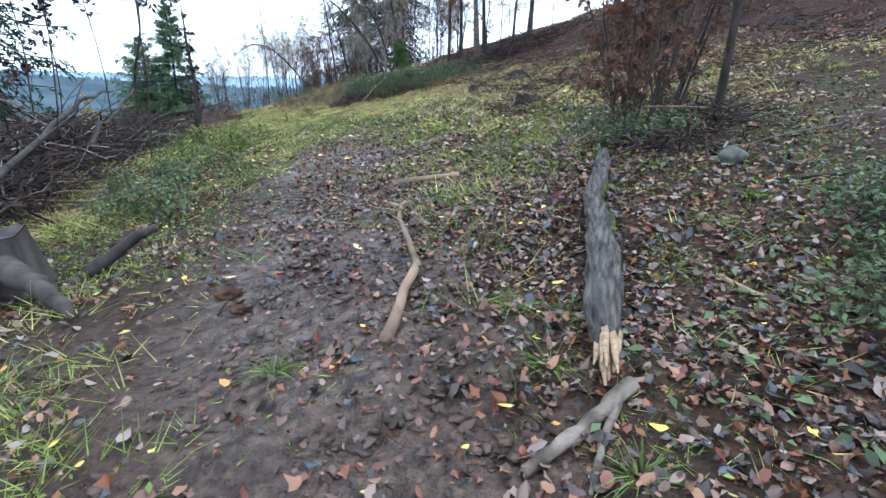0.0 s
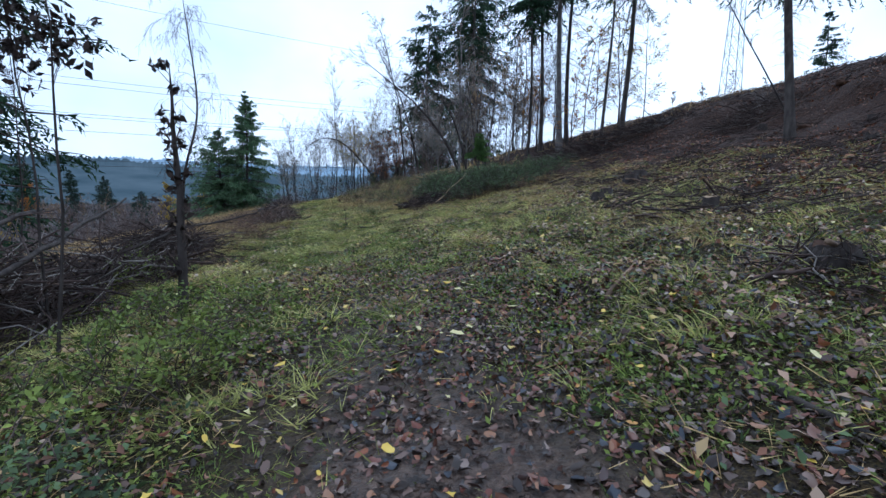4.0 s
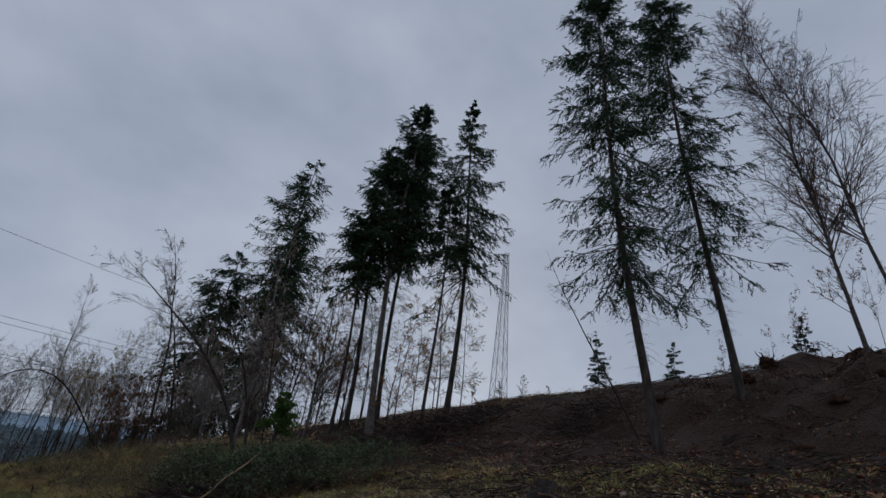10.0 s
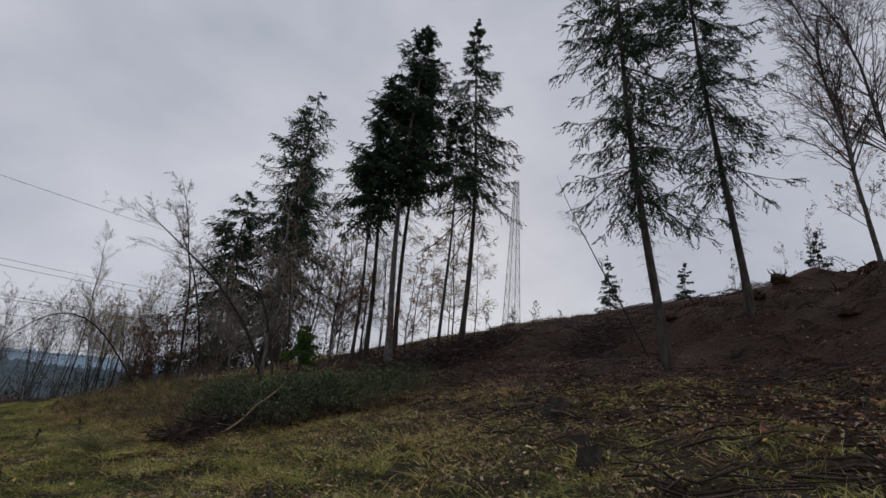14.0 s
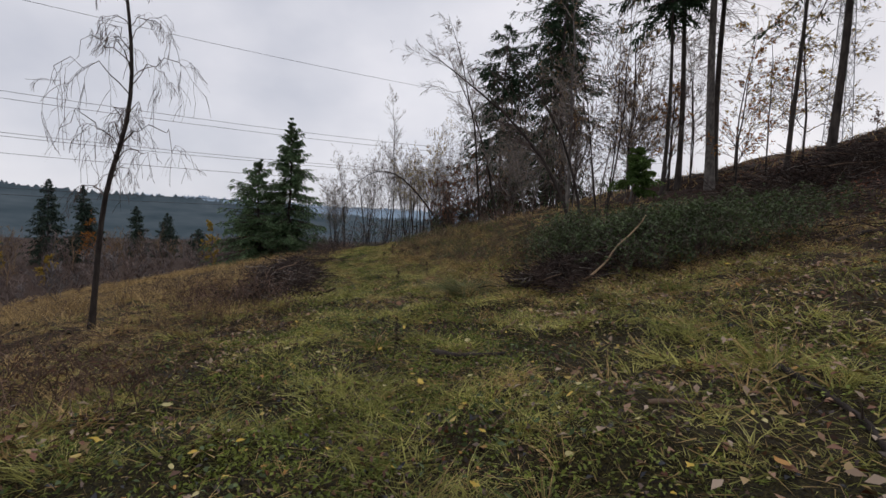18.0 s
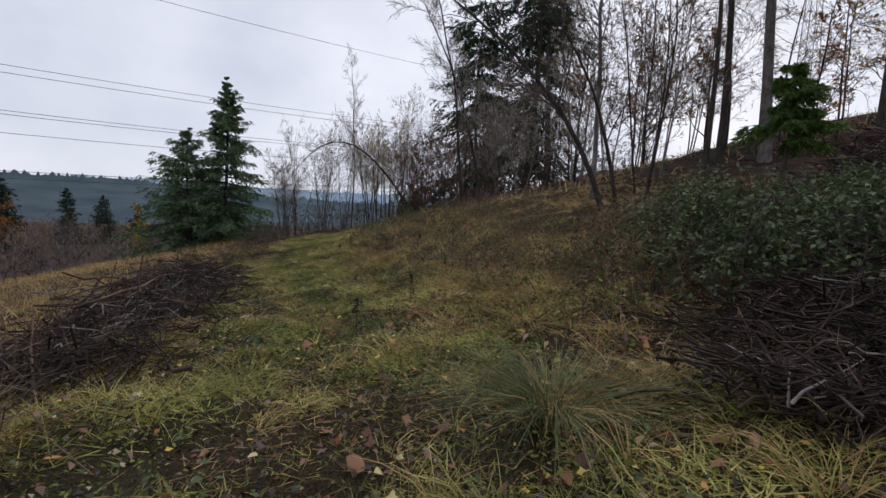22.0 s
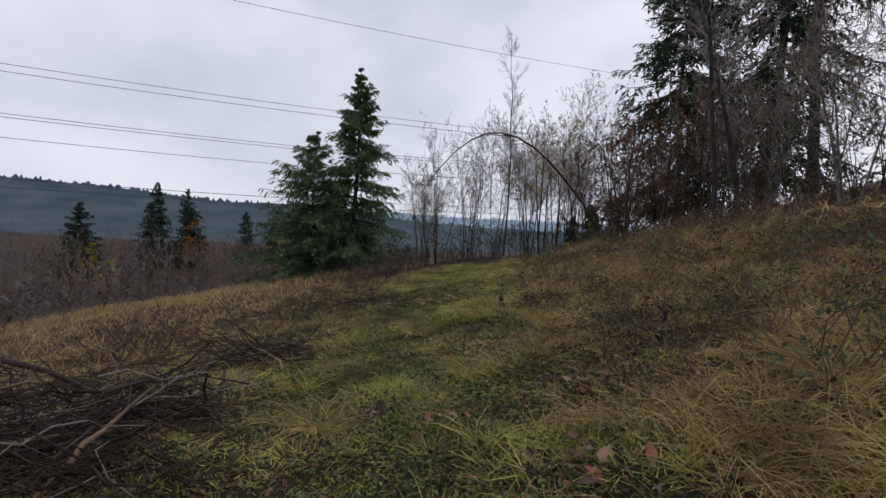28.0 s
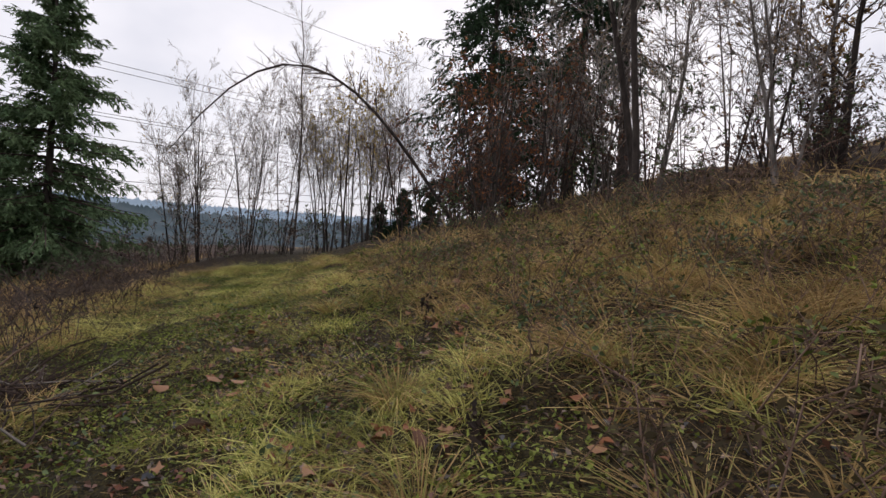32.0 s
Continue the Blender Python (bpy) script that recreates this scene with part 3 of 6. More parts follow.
def spruce(at, height, label, crown=0.75, reach=2.6, dense=1.0, droop=0.35, trunk=0.16, needles=NEEDLE, lean=(0, 0), dead=True, name="spruce_tree", detail=1.0, group="", bark=None, bush=0.0, fine=1.3, skew=0.85, thin=0.0, spray_len=1.0, col=0.04, power=0.85):
    """A spruce: tapered trunk, whorls of drooping boughs with hanging sprays, bare dead snags below the crown."""
    tree = thing(name, at, label, "tree", group)
    s = np.linspace(0, 1, 12)
    stem = np.stack([lean[0] * s**1.3 * height + 0.012 * height * np.sin(s * 5 + at[0]), lean[1] * s**1.3 * height + 0.01 * height * np.sin(s * 4 + at[1]), s * height - 0.15], -1)[None]
    rad = (trunk * (1 - s) ** 0.85 + 0.012 + 0.35 * trunk * np.exp(-s * 40))[None]
    part("trunk", smooth(mesh("trunk", *tubes(stem, rad, 10))), bark or BARK, tree)
    n = int(height * 11 * crown * dense * detail)
    t = 1 - crown * rng.uniform(0, 1, n) ** skew
    p, d, r = along(stem, rad, np.zeros(n, int), t)
    az = rng.uniform(0, 2 * np.pi, n)
    out = np.stack([np.cos(az), np.sin(az), np.zeros(n)], -1)
    f = (1 - t) / crown
    ln = reach * (col + (1 - col) * np.clip(f, 0, 1) ** power) * np.clip(0.4 + f * 6, 0, 1) * rng.uniform(0.38, 1.2, n)
    if bush:
        ln *= np.clip(1 - bush * np.clip(f - 0.6, 0, 1), 0.3, 1)
    q = np.linspace(0, 1, 6)[None, :, None]
    rise = (0.45 - 0.75 * f)[:, None, None]
    bough = p[:, None] + out[:, None] * q * ln[:, None, None] + np.array([0, 0, 1.0]) * ln[:, None, None] * (rise * q - droop * q**2 + droop * 0.75 * q**3.5)
    brad = (0.006 + 0.011 * ln)[:, None] * np.linspace(1, 0.25, 6)
    woods = [tubes(bough, brad, 3)]
    per = max(5, int(26 * detail / fine**0.4))
    w = np.repeat(np.arange(n), per)
    w = w[rng.uniform(0, 1, len(w)) > thin * f[w]]
    u = 1 - (1 - 0.12) * rng.uniform(0, 1, len(w)) ** (1 + thin)
    bp, bd, _ = along(bough, brad, w, u)
    side = np.cross(bd, [0, 0, 1.0]) * rng.choice([-1, 1], len(w))[:, None]
    way = unit(bd * 0.75 + side * rng.uniform(0.2, 1.0, len(w))[:, None] + np.array([0, 0, -1.0]) * rng.uniform(0.1, 0.9, len(w))[:, None])
    sl = spray_len * np.minimum(ln[w] * 0.32, 0.62) * rng.uniform(0.5, 1.15, len(w)) * (1.1 - 0.55 * u) + 0.08
    spray = bp[:, None] + way[:, None] * np.linspace(0, 1, 3)[None, :, None] * sl[:, None, None] + np.array([0, 0, -0.22]) * (np.linspace(0, 1, 3)[None, :, None] ** 2) * sl[:, None, None]
    srad = np.full((len(w), 3), 0.004)
    k = int(6 / fine)
    w2 = np.repeat(np.arange(len(w)), k)
    u2 = np.tile(np.linspace(0.1, 1.0, k), len(w))
    sp, sd, _ = along(spray, srad, w2, u2)
    nd = unit(sd * 0.9 + unit(rng.normal(size=(len(w2), 3))) * 0.75)
    size = (0.1 + 0.2 * sl[w2]) * rng.uniform(0.7, 1.25, len(w2)) / detail**0.5 * fine
    part("needles", mesh("needles", *blades(sp, nd, size, size * 0.42, 0.12, 1)), needles, tree, kind="stuff")
    if dead and crown < 0.95:
        m = int(height * 5 * detail)
        t = rng.uniform(0.12, 1 - crown * 0.75, m)
        p, d, r = along(stem, rad, np.zeros(m, int), t)
        az = rng.uniform(0, 2 * np.pi, m)
        ln = reach * rng.uniform(0.2, 0.8, m) * np.clip(t * 2.2, 0.25, 1)
        snag = p[:, None] + np.stack([np.cos(az), np.sin(az), rng.uniform(-0.35, 0.15, m)], -1)[:, None] * q * ln[:, None, None] + np.array([0, 0, -0.25]) * q**2 * ln[:, None, None]
        sr = (0.004 + 0.006 * ln)[:, None] * np.linspace(1, 0.3, 6)
        woods += [tubes(snag, sr, 3), ribbons(*offshoots(snag, sr, 8, 0.2, 1, 0.4, 50, 3, droop=0.25))]
    part("boughwork", mesh("boughwork", *join(*woods)), TWIG, tree, kind="stuff")
    return tree


def broadleaf(at, height, label, name="bare_tree", trunk=0.06, lean=(0, 0), bow=(0, 0), limbs=14, twigs=7, fine=4, spread=0.33, angle=42, lift=0.25, droop=0.0, low=0.25, leaf=None, leaf_count=0, leaf_size=0.045, bark=None, twig=None, group="", category="tree", wave=0.25, stems=1, splay=0.12, haze=0.0):
    """A bare or thinly leaved tree or shrub: stems, limbs, twigs and, where it keeps some, leaves."""
    tree = thing(name, at, label, category, group)
    s = np.linspace(0, 1, 9)
    st, rd = [], []
    for k in range(stems):
        a = rng.uniform(0, 2 * np.pi)
        out = splay * rng.uniform(0.4, 1.2) if stems > 1 else 0
        h = height * (rng.uniform(0.72, 1.05) if stems > 1 else 1)
        foot = np.array([np.cos(a), np.sin(a)]) * rng.uniform(0.04, 0.3) * (stems > 1) * min(1, height * 0.2)
        jig = np.cumsum(rng.normal(size=(9, 2)) * 0.012 * h, 0) * s[:, None]
        st.append(np.stack([foot[0] + (lean[0] + out * np.cos(a)) * s * h + bow[0] * np.sin(s * np.pi) * h + jig[:, 0], foot[1] + (lean[1] + out * np.sin(a)) * s * h + bow[1] * np.sin(s * np.pi) * h + jig[:, 1], s * h - 0.12], -1))
        rd.append(trunk * rng.uniform(0.75, 1.1) * ((1 - s) ** 0.8 * 0.92 + 0.08))
    st, rd = np.array(st), np.array(rd)
    for one, r in zip(st, rd):
        part("trunk" if stems == 1 else "stem", smooth(mesh("stem", *tubes(one[None], r[None], 8 if trunk > 0.03 else 5))), bark or BARK_DARK, tree)
    l1 = offshoots(st, rd, limbs, low, 0.98, spread, angle, 6, lift, droop, 0.5, wave)
    l2 = offshoots(*l1, twigs + 2 if stems < 3 else twigs, 0.15, 1, 0.55, 38, 4, lift * 0.6, droop * 1.2, 0.55, wave)
    l3 = offshoots(*l2, fine + 4 if stems < 3 else fine + 3, 0.1, 1, 0.6, 36, 3, lift * 0.4, droop * 1.3, 0.6, wave)
    l3 = (l3[0], np.maximum(l3[1], max(haze, 0.001 + 0.00014 * height)))
    l2 = (l2[0], np.maximum(l2[1], haze * 1.2))
    part("branchwork", mesh("branchwork", *join(tubes(*l1, 4 if haze == 0 else 3), ribbons(*l2) if haze else tubes(*l2, 3), ribbons(*l3))), twig or TWIG, tree, kind="stuff")
    if leaf and leaf_count:
        which = rng.integers(0, len(l3[0]), leaf_count)
        p, _, _ = along(*l3, which, rng.uniform(0.1, 1, leaf_count))
        part("foliage", mesh("foliage", *leaves(p + rng.normal(size=p.shape) * 0.02, leaf_size)), leaf, tree, kind="stuff")
    return tree


# tall spruces on the slope
spruce(stand(9.35, 24.5), 22.6, "tall spruce with sparse lower boughs on the felled slope", 0.74, 3.2, 1.2, 0.55, 0.15, lean=(-0.055, 0.045), fine=0.6, bush=0.3, skew=1.3, thin=0.5, spray_len=1.35, col=0.3, power=0.55)
spruce(stand(14.2, 25.46), 23.6, "tall spruce with a thin ragged crown on the felled slope", 0.74, 3.0, 1.15, 0.55, 0.14, lean=(-0.038, 0.04), fine=0.6, bush=0.3, skew=1.25, thin=0.5, spray_len=1.35, col=0.28, power=0.55)
G = "tall spruces in the stand"
spruce(stand(2.5, 39.1), 23.9, "tall spruce with a bare grey trunk and dense top", 0.52, 3.9, 1.5, 0.4, 0.19, group=G, bark=BARK_GREY, fine=0.9, power=0.65)
spruce(stand(1.2, 40.1), 20.5, "tall spruce with a bare trunk and dense top", 0.5, 3.4, 1.1, 0.4, 0.13, group=G, fine=1.0, power=0.65)
spruce(stand(3.4, 41.2), 23.0, "tall spruce with a bare trunk and dense top", 0.5, 3.4, 1.2, 0.4, 0.14, group=G, fine=1.0, power=0.65)
spruce(stand(0.4, 38.8), 16, "slim spruce with a short crown", 0.45, 2.2, 1.0, 0.3, 0.09, group=G)
spruce(stand(5.95, 36.1), 22.6, "tall spruce with a long drooping crown beside the stand", 0.62, 3.5, 1.0, 0.65, 0.15, group=G, fine=0.8, thin=0.35, spray_len=1.2)
spruce(stand(5.2, 37.4), 16, "slim bare-stemmed spruce in the stand", 0.35, 1.8, 0.8, 0.3, 0.09, group=G)
spruce(stand(-5.9, 62.7), 32.5, "large spruce with long arching boughs and hanging sprays", 0.93, 7.8, 0.75, 0.75, 0.28, group=G, fine=1.1, spray_len=1.9, power=0.6, lean=(0.045, 0), skew=0.75, dead=False)
spruce(stand(-10.2, 63.5), 20, "spruce with long arching boughs beside the large one", 0.93, 6.0, 0.8, 0.7, 0.2, group=G, fine=1.2, spray_len=1.8, power=0.6, skew=0.75, dead=False)
spruce(stand(-4.4, 58.0), 22, "big spruce trunk with broken boughs", 0.5, 3.4, 0.9, 0.4, 0.26, group=G)
# spruces out in the open
spruce(stand(-27.0, 51.9), 12.0, "dark green young spruce with a pointed top", 0.94, 3.7, 2.3, 0.12, 0.15, NEEDLE_LIGHT, dead=False, spray_len=0.9, skew=0.85, power=0.9, fine=1.0)
spruce(stand(-29.6, 51.4), 9.0, "bushy dark green young spruce", 0.92, 4.7, 2.3, 0.08, 0.14, NEEDLE_LIGHT, dead=False, spray_len=0.9, skew=0.78, power=0.7, fine=1.0)
G = "spruces in the valley"
for x, y, h in ((-100, 75, 12.5), (-106, 92, 18), (-101, 95.5, 17.5), (-125, 132, 15), (-119, 137, 13), (-92, 118, 9)):
    spruce(stand(x, y), h, "distant dark spruce standing in the valley woods", 0.97, 5.0, 4.0, 0.12, 0.2, NEEDLE_FAR, dead=False, detail=0.4, fine=1.5, group=G)
# near the start of the walk
spruce(stand(-14.0, 10.9), 17, "dark spruce with dense boughs below the track", 0.8, 4.6, 1.5, 0.55, 0.2, fine=0.9, power=0.6)
spruce(stand(-14.3, 13.1), 16.5, "mossy-barked spruce with hanging boughs below the track", 0.74, 4.6, 1.3, 0.55, 0.2, bark=BARK_GREY, fine=0.8, power=0.6, spray_len=1.3)
spruce(stand(-25.0, 21.3), 16, "spruce with drooping dark boughs on the lower slope", 0.88, 5.4, 1.1, 0.5, 0.18, fine=1.0, power=0.6)
# small pine beside the brushwood
spruce(stand(-2.3, 27.7), 2.7, "small bright green pine sapling with a flat crown", 0.4, 0.62, 3.2, 0.05, 0.028, NEEDLE_BRIGHT, dead=False, name="pine_sapling", fine=0.6)

# birches on the crest
broadleaf(stand(23.2, 25.9), 21, "tall leaning birch with fine bare twigs on the crest", "birch_tree", 0.12, (-0.2, 0.05), (0.04, 0), 58, 9, 5, 0.36, 38, 0.4, 0.1, 0.25, LEAF_ORANGE, 700, 0.05, BIRCH_BARK, haze=0.006)
broadleaf(stand(24.4, 24.6), 21, "tall leaning birch with a few dry leaves on the crest", "birch_tree", 0.12, (-0.22, 0.05), (0.04, 0), 58, 9, 5, 0.36, 38, 0.4, 0.1, 0.25, LEAF_ORANGE, 700, 0.05, BIRCH_BARK, haze=0.006)
for x, y, h in ((31, 25, 12), (29, 29.5, 13), (33, 21, 14), (27.5, 19.5, 13)):
    broadleaf(stand(x, y), h, "birch with golden leaves behind the crest", "birch_tree", 0.08, (-0.05, 0), (0, 0), 26, 6, 4, 0.32, 40, 0.3, 0.1, 0.15, LEAF_ORANGE, 1300, 0.06, BIRCH_BARK, haze=0.006, group="birches behind the crest")

# saplings near the track
pole = thing("birch_sapling", stand(-13.2, 21.7), "slender crooked birch with long hanging bare twigs", "tree")
ps = np.linspace(0, 1, 20)
pole_line = np.stack([np.convolve(np.pad(np.interp(ps, [0, 0.2, 0.34, 0.48, 0.62, 1], [0, 0.0, 0.08, 0.7, 0.8, 0.55]), 2, mode="edge"), [0.1, 0.2, 0.4, 0.2, 0.1], "valid"), 0.2 * np.sin(ps * 4), 9.2 * ps - 0.12], -1)[None]
pole_rad = (0.05 * (1 - ps) ** 0.75 + 0.008 + 0.04 * np.exp(-ps * 30))[None]
part("trunk", smooth(mesh("trunk", *tubes(pole_line, pole_rad, 9))), BARK_DARK, pole)
pl1 = offshoots(pole_line, pole_rad, 34, 0.3, 0.98, 0.3, 58, 9, 0.7, 0.75, 0.34, 0.5, shape=lambda t: 1.0 - 0.35 * t)
pl2 = offshoots(*pl1, 6, 0.2, 1, 0.42, 45, 6, 0.0, 1.1, 0.5, 0.4)
pl3 = offshoots(*pl2, 5, 0.2, 1, 0.45, 38, 4, 0.0, 0.7, 0.6, 0.2)
part("branchwork", mesh("branchwork", *join(tubes(*pl1, 4), tubes(pl2[0], np.maximum(pl2[1], 0.0035), 3), ribbons(pl3[0], np.maximum(pl3[1], 0.003)))), TWIG, pole, kind="stuff")
dead_pole = broadleaf(stand(-4.6, 9.45), 2.7, "dead broken sapling with shaggy bark and withered leaves", "dead_sapling", 0.055, (0.02, 0.0), (0.02, 0), 22, 3, 2, 0.16, 45, 0.4, 0, 0.15, LEAF_DARK, 220, 0.05)
broadleaf(stand(-6.1, 9.3), 4.6, "thin sapling with withered dark leaves", "sapling", 0.022, (-0.02, 0.02), (0.02, 0), 11, 4, 3, 0.25, 35, 0.35, 0.1, 0.4, LEAF_DARK, 420, 0.05)
broadleaf(stand(-4.9, 8.2), 3.8, "thin sapling with withered dark leaves", "sapling", 0.018, (0.03, 0.02), (0.02, 0), 9, 4, 3, 0.25, 35, 0.35, 0.1, 0.45, LEAF_DARK, 260, 0.05)
broadleaf(stand(-6.6, 8.0), 4.2, "thin sapling hung with withered dark leaves", "sapling", 0.02, (0.01, 0.02), (0.02, 0), 12, 4, 3, 0.25, 35, 0.35, 0.1, 0.35, LEAF_DARK, 520, 0.05)
broadleaf(stand(-7.6, 9.8), 4.4, "thin sapling hung with withered dark leaves", "sapling", 0.02, (0.01, 0.02), (0.02, 0), 12, 4, 3, 0.25, 35, 0.35, 0.1, 0.35, LEAF_DARK, 480, 0.05)
broadleaf(stand(-8.6, 11.2), 4.6, "thin bare sapling among the brushwood", "sapling", 0.02, (0.02, 0.02), (0.02, 0), 9, 4, 3, 0.28, 35, 0.35, 0.1, 0.4)
G = "beech shrubs beside the track"
for x, y, h in ((1.95, 5.2, 2.3), (2.35, 5.9, 2.9), (2.9, 6.6, 3.1), (2.2, 6.4, 2.5), (3.3, 7.4, 3.0)):
    broadleaf(stand(x, y), h, "beech shrub keeping its dry brown leaves", "beech_shrub", 0.02, (0, 0), (0, 0), 13, 6, 4, 0.34, 48, 0.3, 0.1, 0.12, LEAF_BROWN, 1000, 0.043, group=G, category="shrub", stems=4, splay=0.3)
broadleaf(stand(3.4, 6.2), 7.5, "slim dark sapling trunk in the shrubs", "sapling", 0.05, (0.0, 0), (0.01, 0), 9, 4, 3, 0.22, 40, 0.3, 0.05, 0.35, group="saplings in the shrubs")
broadleaf(stand(2.9, 6.9), 7.0, "slim dark sapling trunk in the shrubs", "sapling", 0.04, (0.03, 0), (0.01, 0), 9, 4, 3, 0.22, 40, 0.3, 0.05, 0.35, group="saplings in the shrubs")

# the thicket ahead: multi-stemmed bare trees, one bowed right over
G = "bare thicket trees"
for x, y, h, c in ((-24.2, 57.6, 8.5, 5), (-22.6, 58.6, 8.0, 4), (-21.0, 59.5, 9.0, 4), (-19.6, 61.5, 9.5, 4), (-18.2, 63.5, 9.5, 4), (-17, 66, 10, 4), (-26.0, 60, 8, 4), (-15.4, 62, 9, 4), (-23.6, 61.5, 9, 4), (-20.4, 65.5, 10, 4), (-14.2, 66, 10, 4), (-25.2, 57.0, 6.5, 4), (-16.2, 59.5, 8, 4)):
    broadleaf(stand(x, y), h, "clump of slender bare stems with fine grey twigs", "bare_tree_clump", 0.036, (rng.uniform(-0.06, 0.06), 0), (0, 0), 15, 6, 3, 0.46, 34, 0.2, 0, 0.32, LEAF_YELLOW, 60, 0.05, bark=BARK_DARK, twig=TWIG_PALE, group=G, stems=c, splay=0.17, wave=0.15, haze=0.0042)
broadleaf(stand(-21.5, 63), 15.5, "tall slim bare aspen above the thicket", "bare_tree", 0.09, (0, 0), (0.01, 0), 30, 7, 4, 0.26, 36, 0.3, 0, 0.3, twig=TWIG_PALE, group=G, wave=0.15, haze=0.0048)
for x, y, h, c in ((-17.1, 64, 10.5, 2600), (-17.5, 58, 9.0, 1300), (-18.6, 59.6, 9.5, 700), (-16.4, 57.0, 7.5, 600)):
    broadleaf(stand(x, y), h, "thicket tree with the last yellow leaves", "yellowing_tree", 0.05, (0, 0), (0, 0), 15, 6, 4, 0.42, 36, 0.2, 0, 0.35, LEAF_YELLOW, c, 0.055, twig=TWIG_PALE, group=G, stems=3, wave=0.15, haze=0.0042)
for x, y, h in ((-13.4, 52, 5.2), (-12.4, 50.4, 5.0), (-11.6, 48.9, 5.4), (-10.6, 50, 6.0), (-9.4, 49.0, 5.2), (-8.0, 50.5, 5.0), (-14.2, 53.4, 5.6), (-11.6, 46.6, 4.6), (-10.4, 47.6, 5.0)):
    broadleaf(stand(x, y), h, "beech shrub with dry copper leaves at the thicket edge", "beech_shrub", 0.035, (0, 0), (0, 0), 12, 5, 3, 0.38, 45, 0.25, 0, 0.06, LEAF_COPPER, 280 if x > -10 else 800, 0.042, group=G, category="shrub", stems=3, splay=0.28, haze=0.005)

bowed = thing("bowed_tree", stand(-12.2, 48.7), "thin tree trunk bowed over the track in an arch", "tree")
bow_s = np.linspace(0, 1, 14)
bow_line = np.stack([-8.0 * bow_s**1.15, -1.2 * bow_s, 4.5 * np.sin(np.pi * np.clip(bow_s * 0.5 + bow_s**1.6 * 0.36, 0, 1)) - 0.1], -1)[None]
bow_rad = (0.048 * (1 - bow_s) ** 0.7 + 0.01)[None]
part("trunk", smooth(mesh("trunk", *tubes(bow_line, bow_rad, 8))), BARK_DARK, bowed)
bl1 = offshoots(bow_line, bow_rad, 26, 0.35, 1, 0.13, 55, 5, 0.35, 0, 0.5)
bl2 = offshoots(*bl1, 5, 0.2, 1, 0.5, 40, 4, 0.2)
part("branchwork", mesh("branchwork", *join(tubes(*bl1, 4), tubes(*bl2, 3))), TWIG, bowed, kind="stuff")

# the dark wood edge on the right of the track
G = "wood edge trees"
for x, y, h, ln in ((-2.4, 35.4, 10, -0.05), (-6.0, 44, 8, -0.1), (-4.5, 47, 9.4, 0.05), (-7.5, 50, 8, 0.02), (-2, 44, 9, -0.04), (0, 47, 10, 0.05), (-3.2, 51, 10.5, 0.0), (-6.5, 55, 9, 0.03), (-1.0, 40, 8.5, -0.08), (-9.0, 53, 8.5, 0.0), (-8.2, 57, 9.6, -0.03), (1.5, 44, 9, 0.02), (-11.0, 57, 9, 0.02), (-12.6, 60, 9, 0),
                    (-3.6, 42.6, 9, -0.05), (-7.6, 46.6, 8, -0.06), (2.6, 42.6, 9.5, 0), (-4.6, 53.6, 10, 0)):
    broadleaf(stand(x, y), h, "bare hazel stems with a few tan leaves at the wood edge", "bare_tree", 0.04, (ln, 0), (0.02, 0), 15, 5, 3, 0.34, 50, 0.2, 0.0, 0.15, LEAF_TAN, 420, 0.042, bark=BARK_DARK if h > 9.2 else BARK_GREY, group=G, stems=3, splay=0.16, haze=0.0055, twig=TWIG if h > 9.7 else TWIG_PALE)
broadleaf(stand(-3.7, 34.8), 7.5, "dark crooked hazel trunk leaning over the grass", "leaning_tree", 0.095, (-0.78, -0.02), (0.14, 0), 20, 6, 4, 0.36, 50, 0.4, 0.1, 0.3, haze=0.004, group=G)
broadleaf(stand(-3.3, 34.9), 7.0, "second dark hazel trunk leaning from the same root", "leaning_tree", 0.07, (-0.5, -0.05), (0.1, 0), 16, 6, 4, 0.36, 50, 0.4, 0.1, 0.25, haze=0.004, group=G)
broadleaf(stand(-3.9, 35.6), 12, "pale bare trunk at the wood edge", "bare_tree", 0.09, (0.01, 0), (0, 0), 18, 6, 4, 0.25, 45, 0.3, 0.1, 0.35, LEAF_TAN, 300, 0.05, BARK_GREY, twig=TWIG_PALE, haze=0.004, group=G)
for x, y, h, c in ((0.6, 51.5, 11.5, 3600), (-0.4, 44.4, 9.5, 4200), (1.2, 41.2, 6.0, 1700), (-3.4, 46.0, 7, 1500)):
    broadleaf(stand(x, y), h, "beech with orange autumn leaves in the wood edge", "beech_tree", 0.09, (0, 0), (0, 0), 22, 6, 4, 0.3, 48, 0.15, 0, 0.12, LEAF_ORANGE if y < 43 else LEAF_TAN, int(c * 0.55), 0.065, group=G, haze=0.005)
broadleaf(stand(-9.0, 44.0), 13, "tall bare ash reaching over the track", "bare_tree", 0.1, (-0.16, -0.02), (0.03, 0), 24, 7, 4, 0.26, 42, 0.3, 0.1, 0.3, twig=TWIG_PALE, group=G, haze=0.005)
broadleaf(stand(-8.2, 46.0), 11, "bare ash with long arching boughs at the wood edge", "bare_tree", 0.09, (-0.3, -0.02), (0.05, 0), 22, 7, 4, 0.3, 42, 0.3, 0.15, 0.3, twig=TWIG_PALE, group=G, haze=0.005)
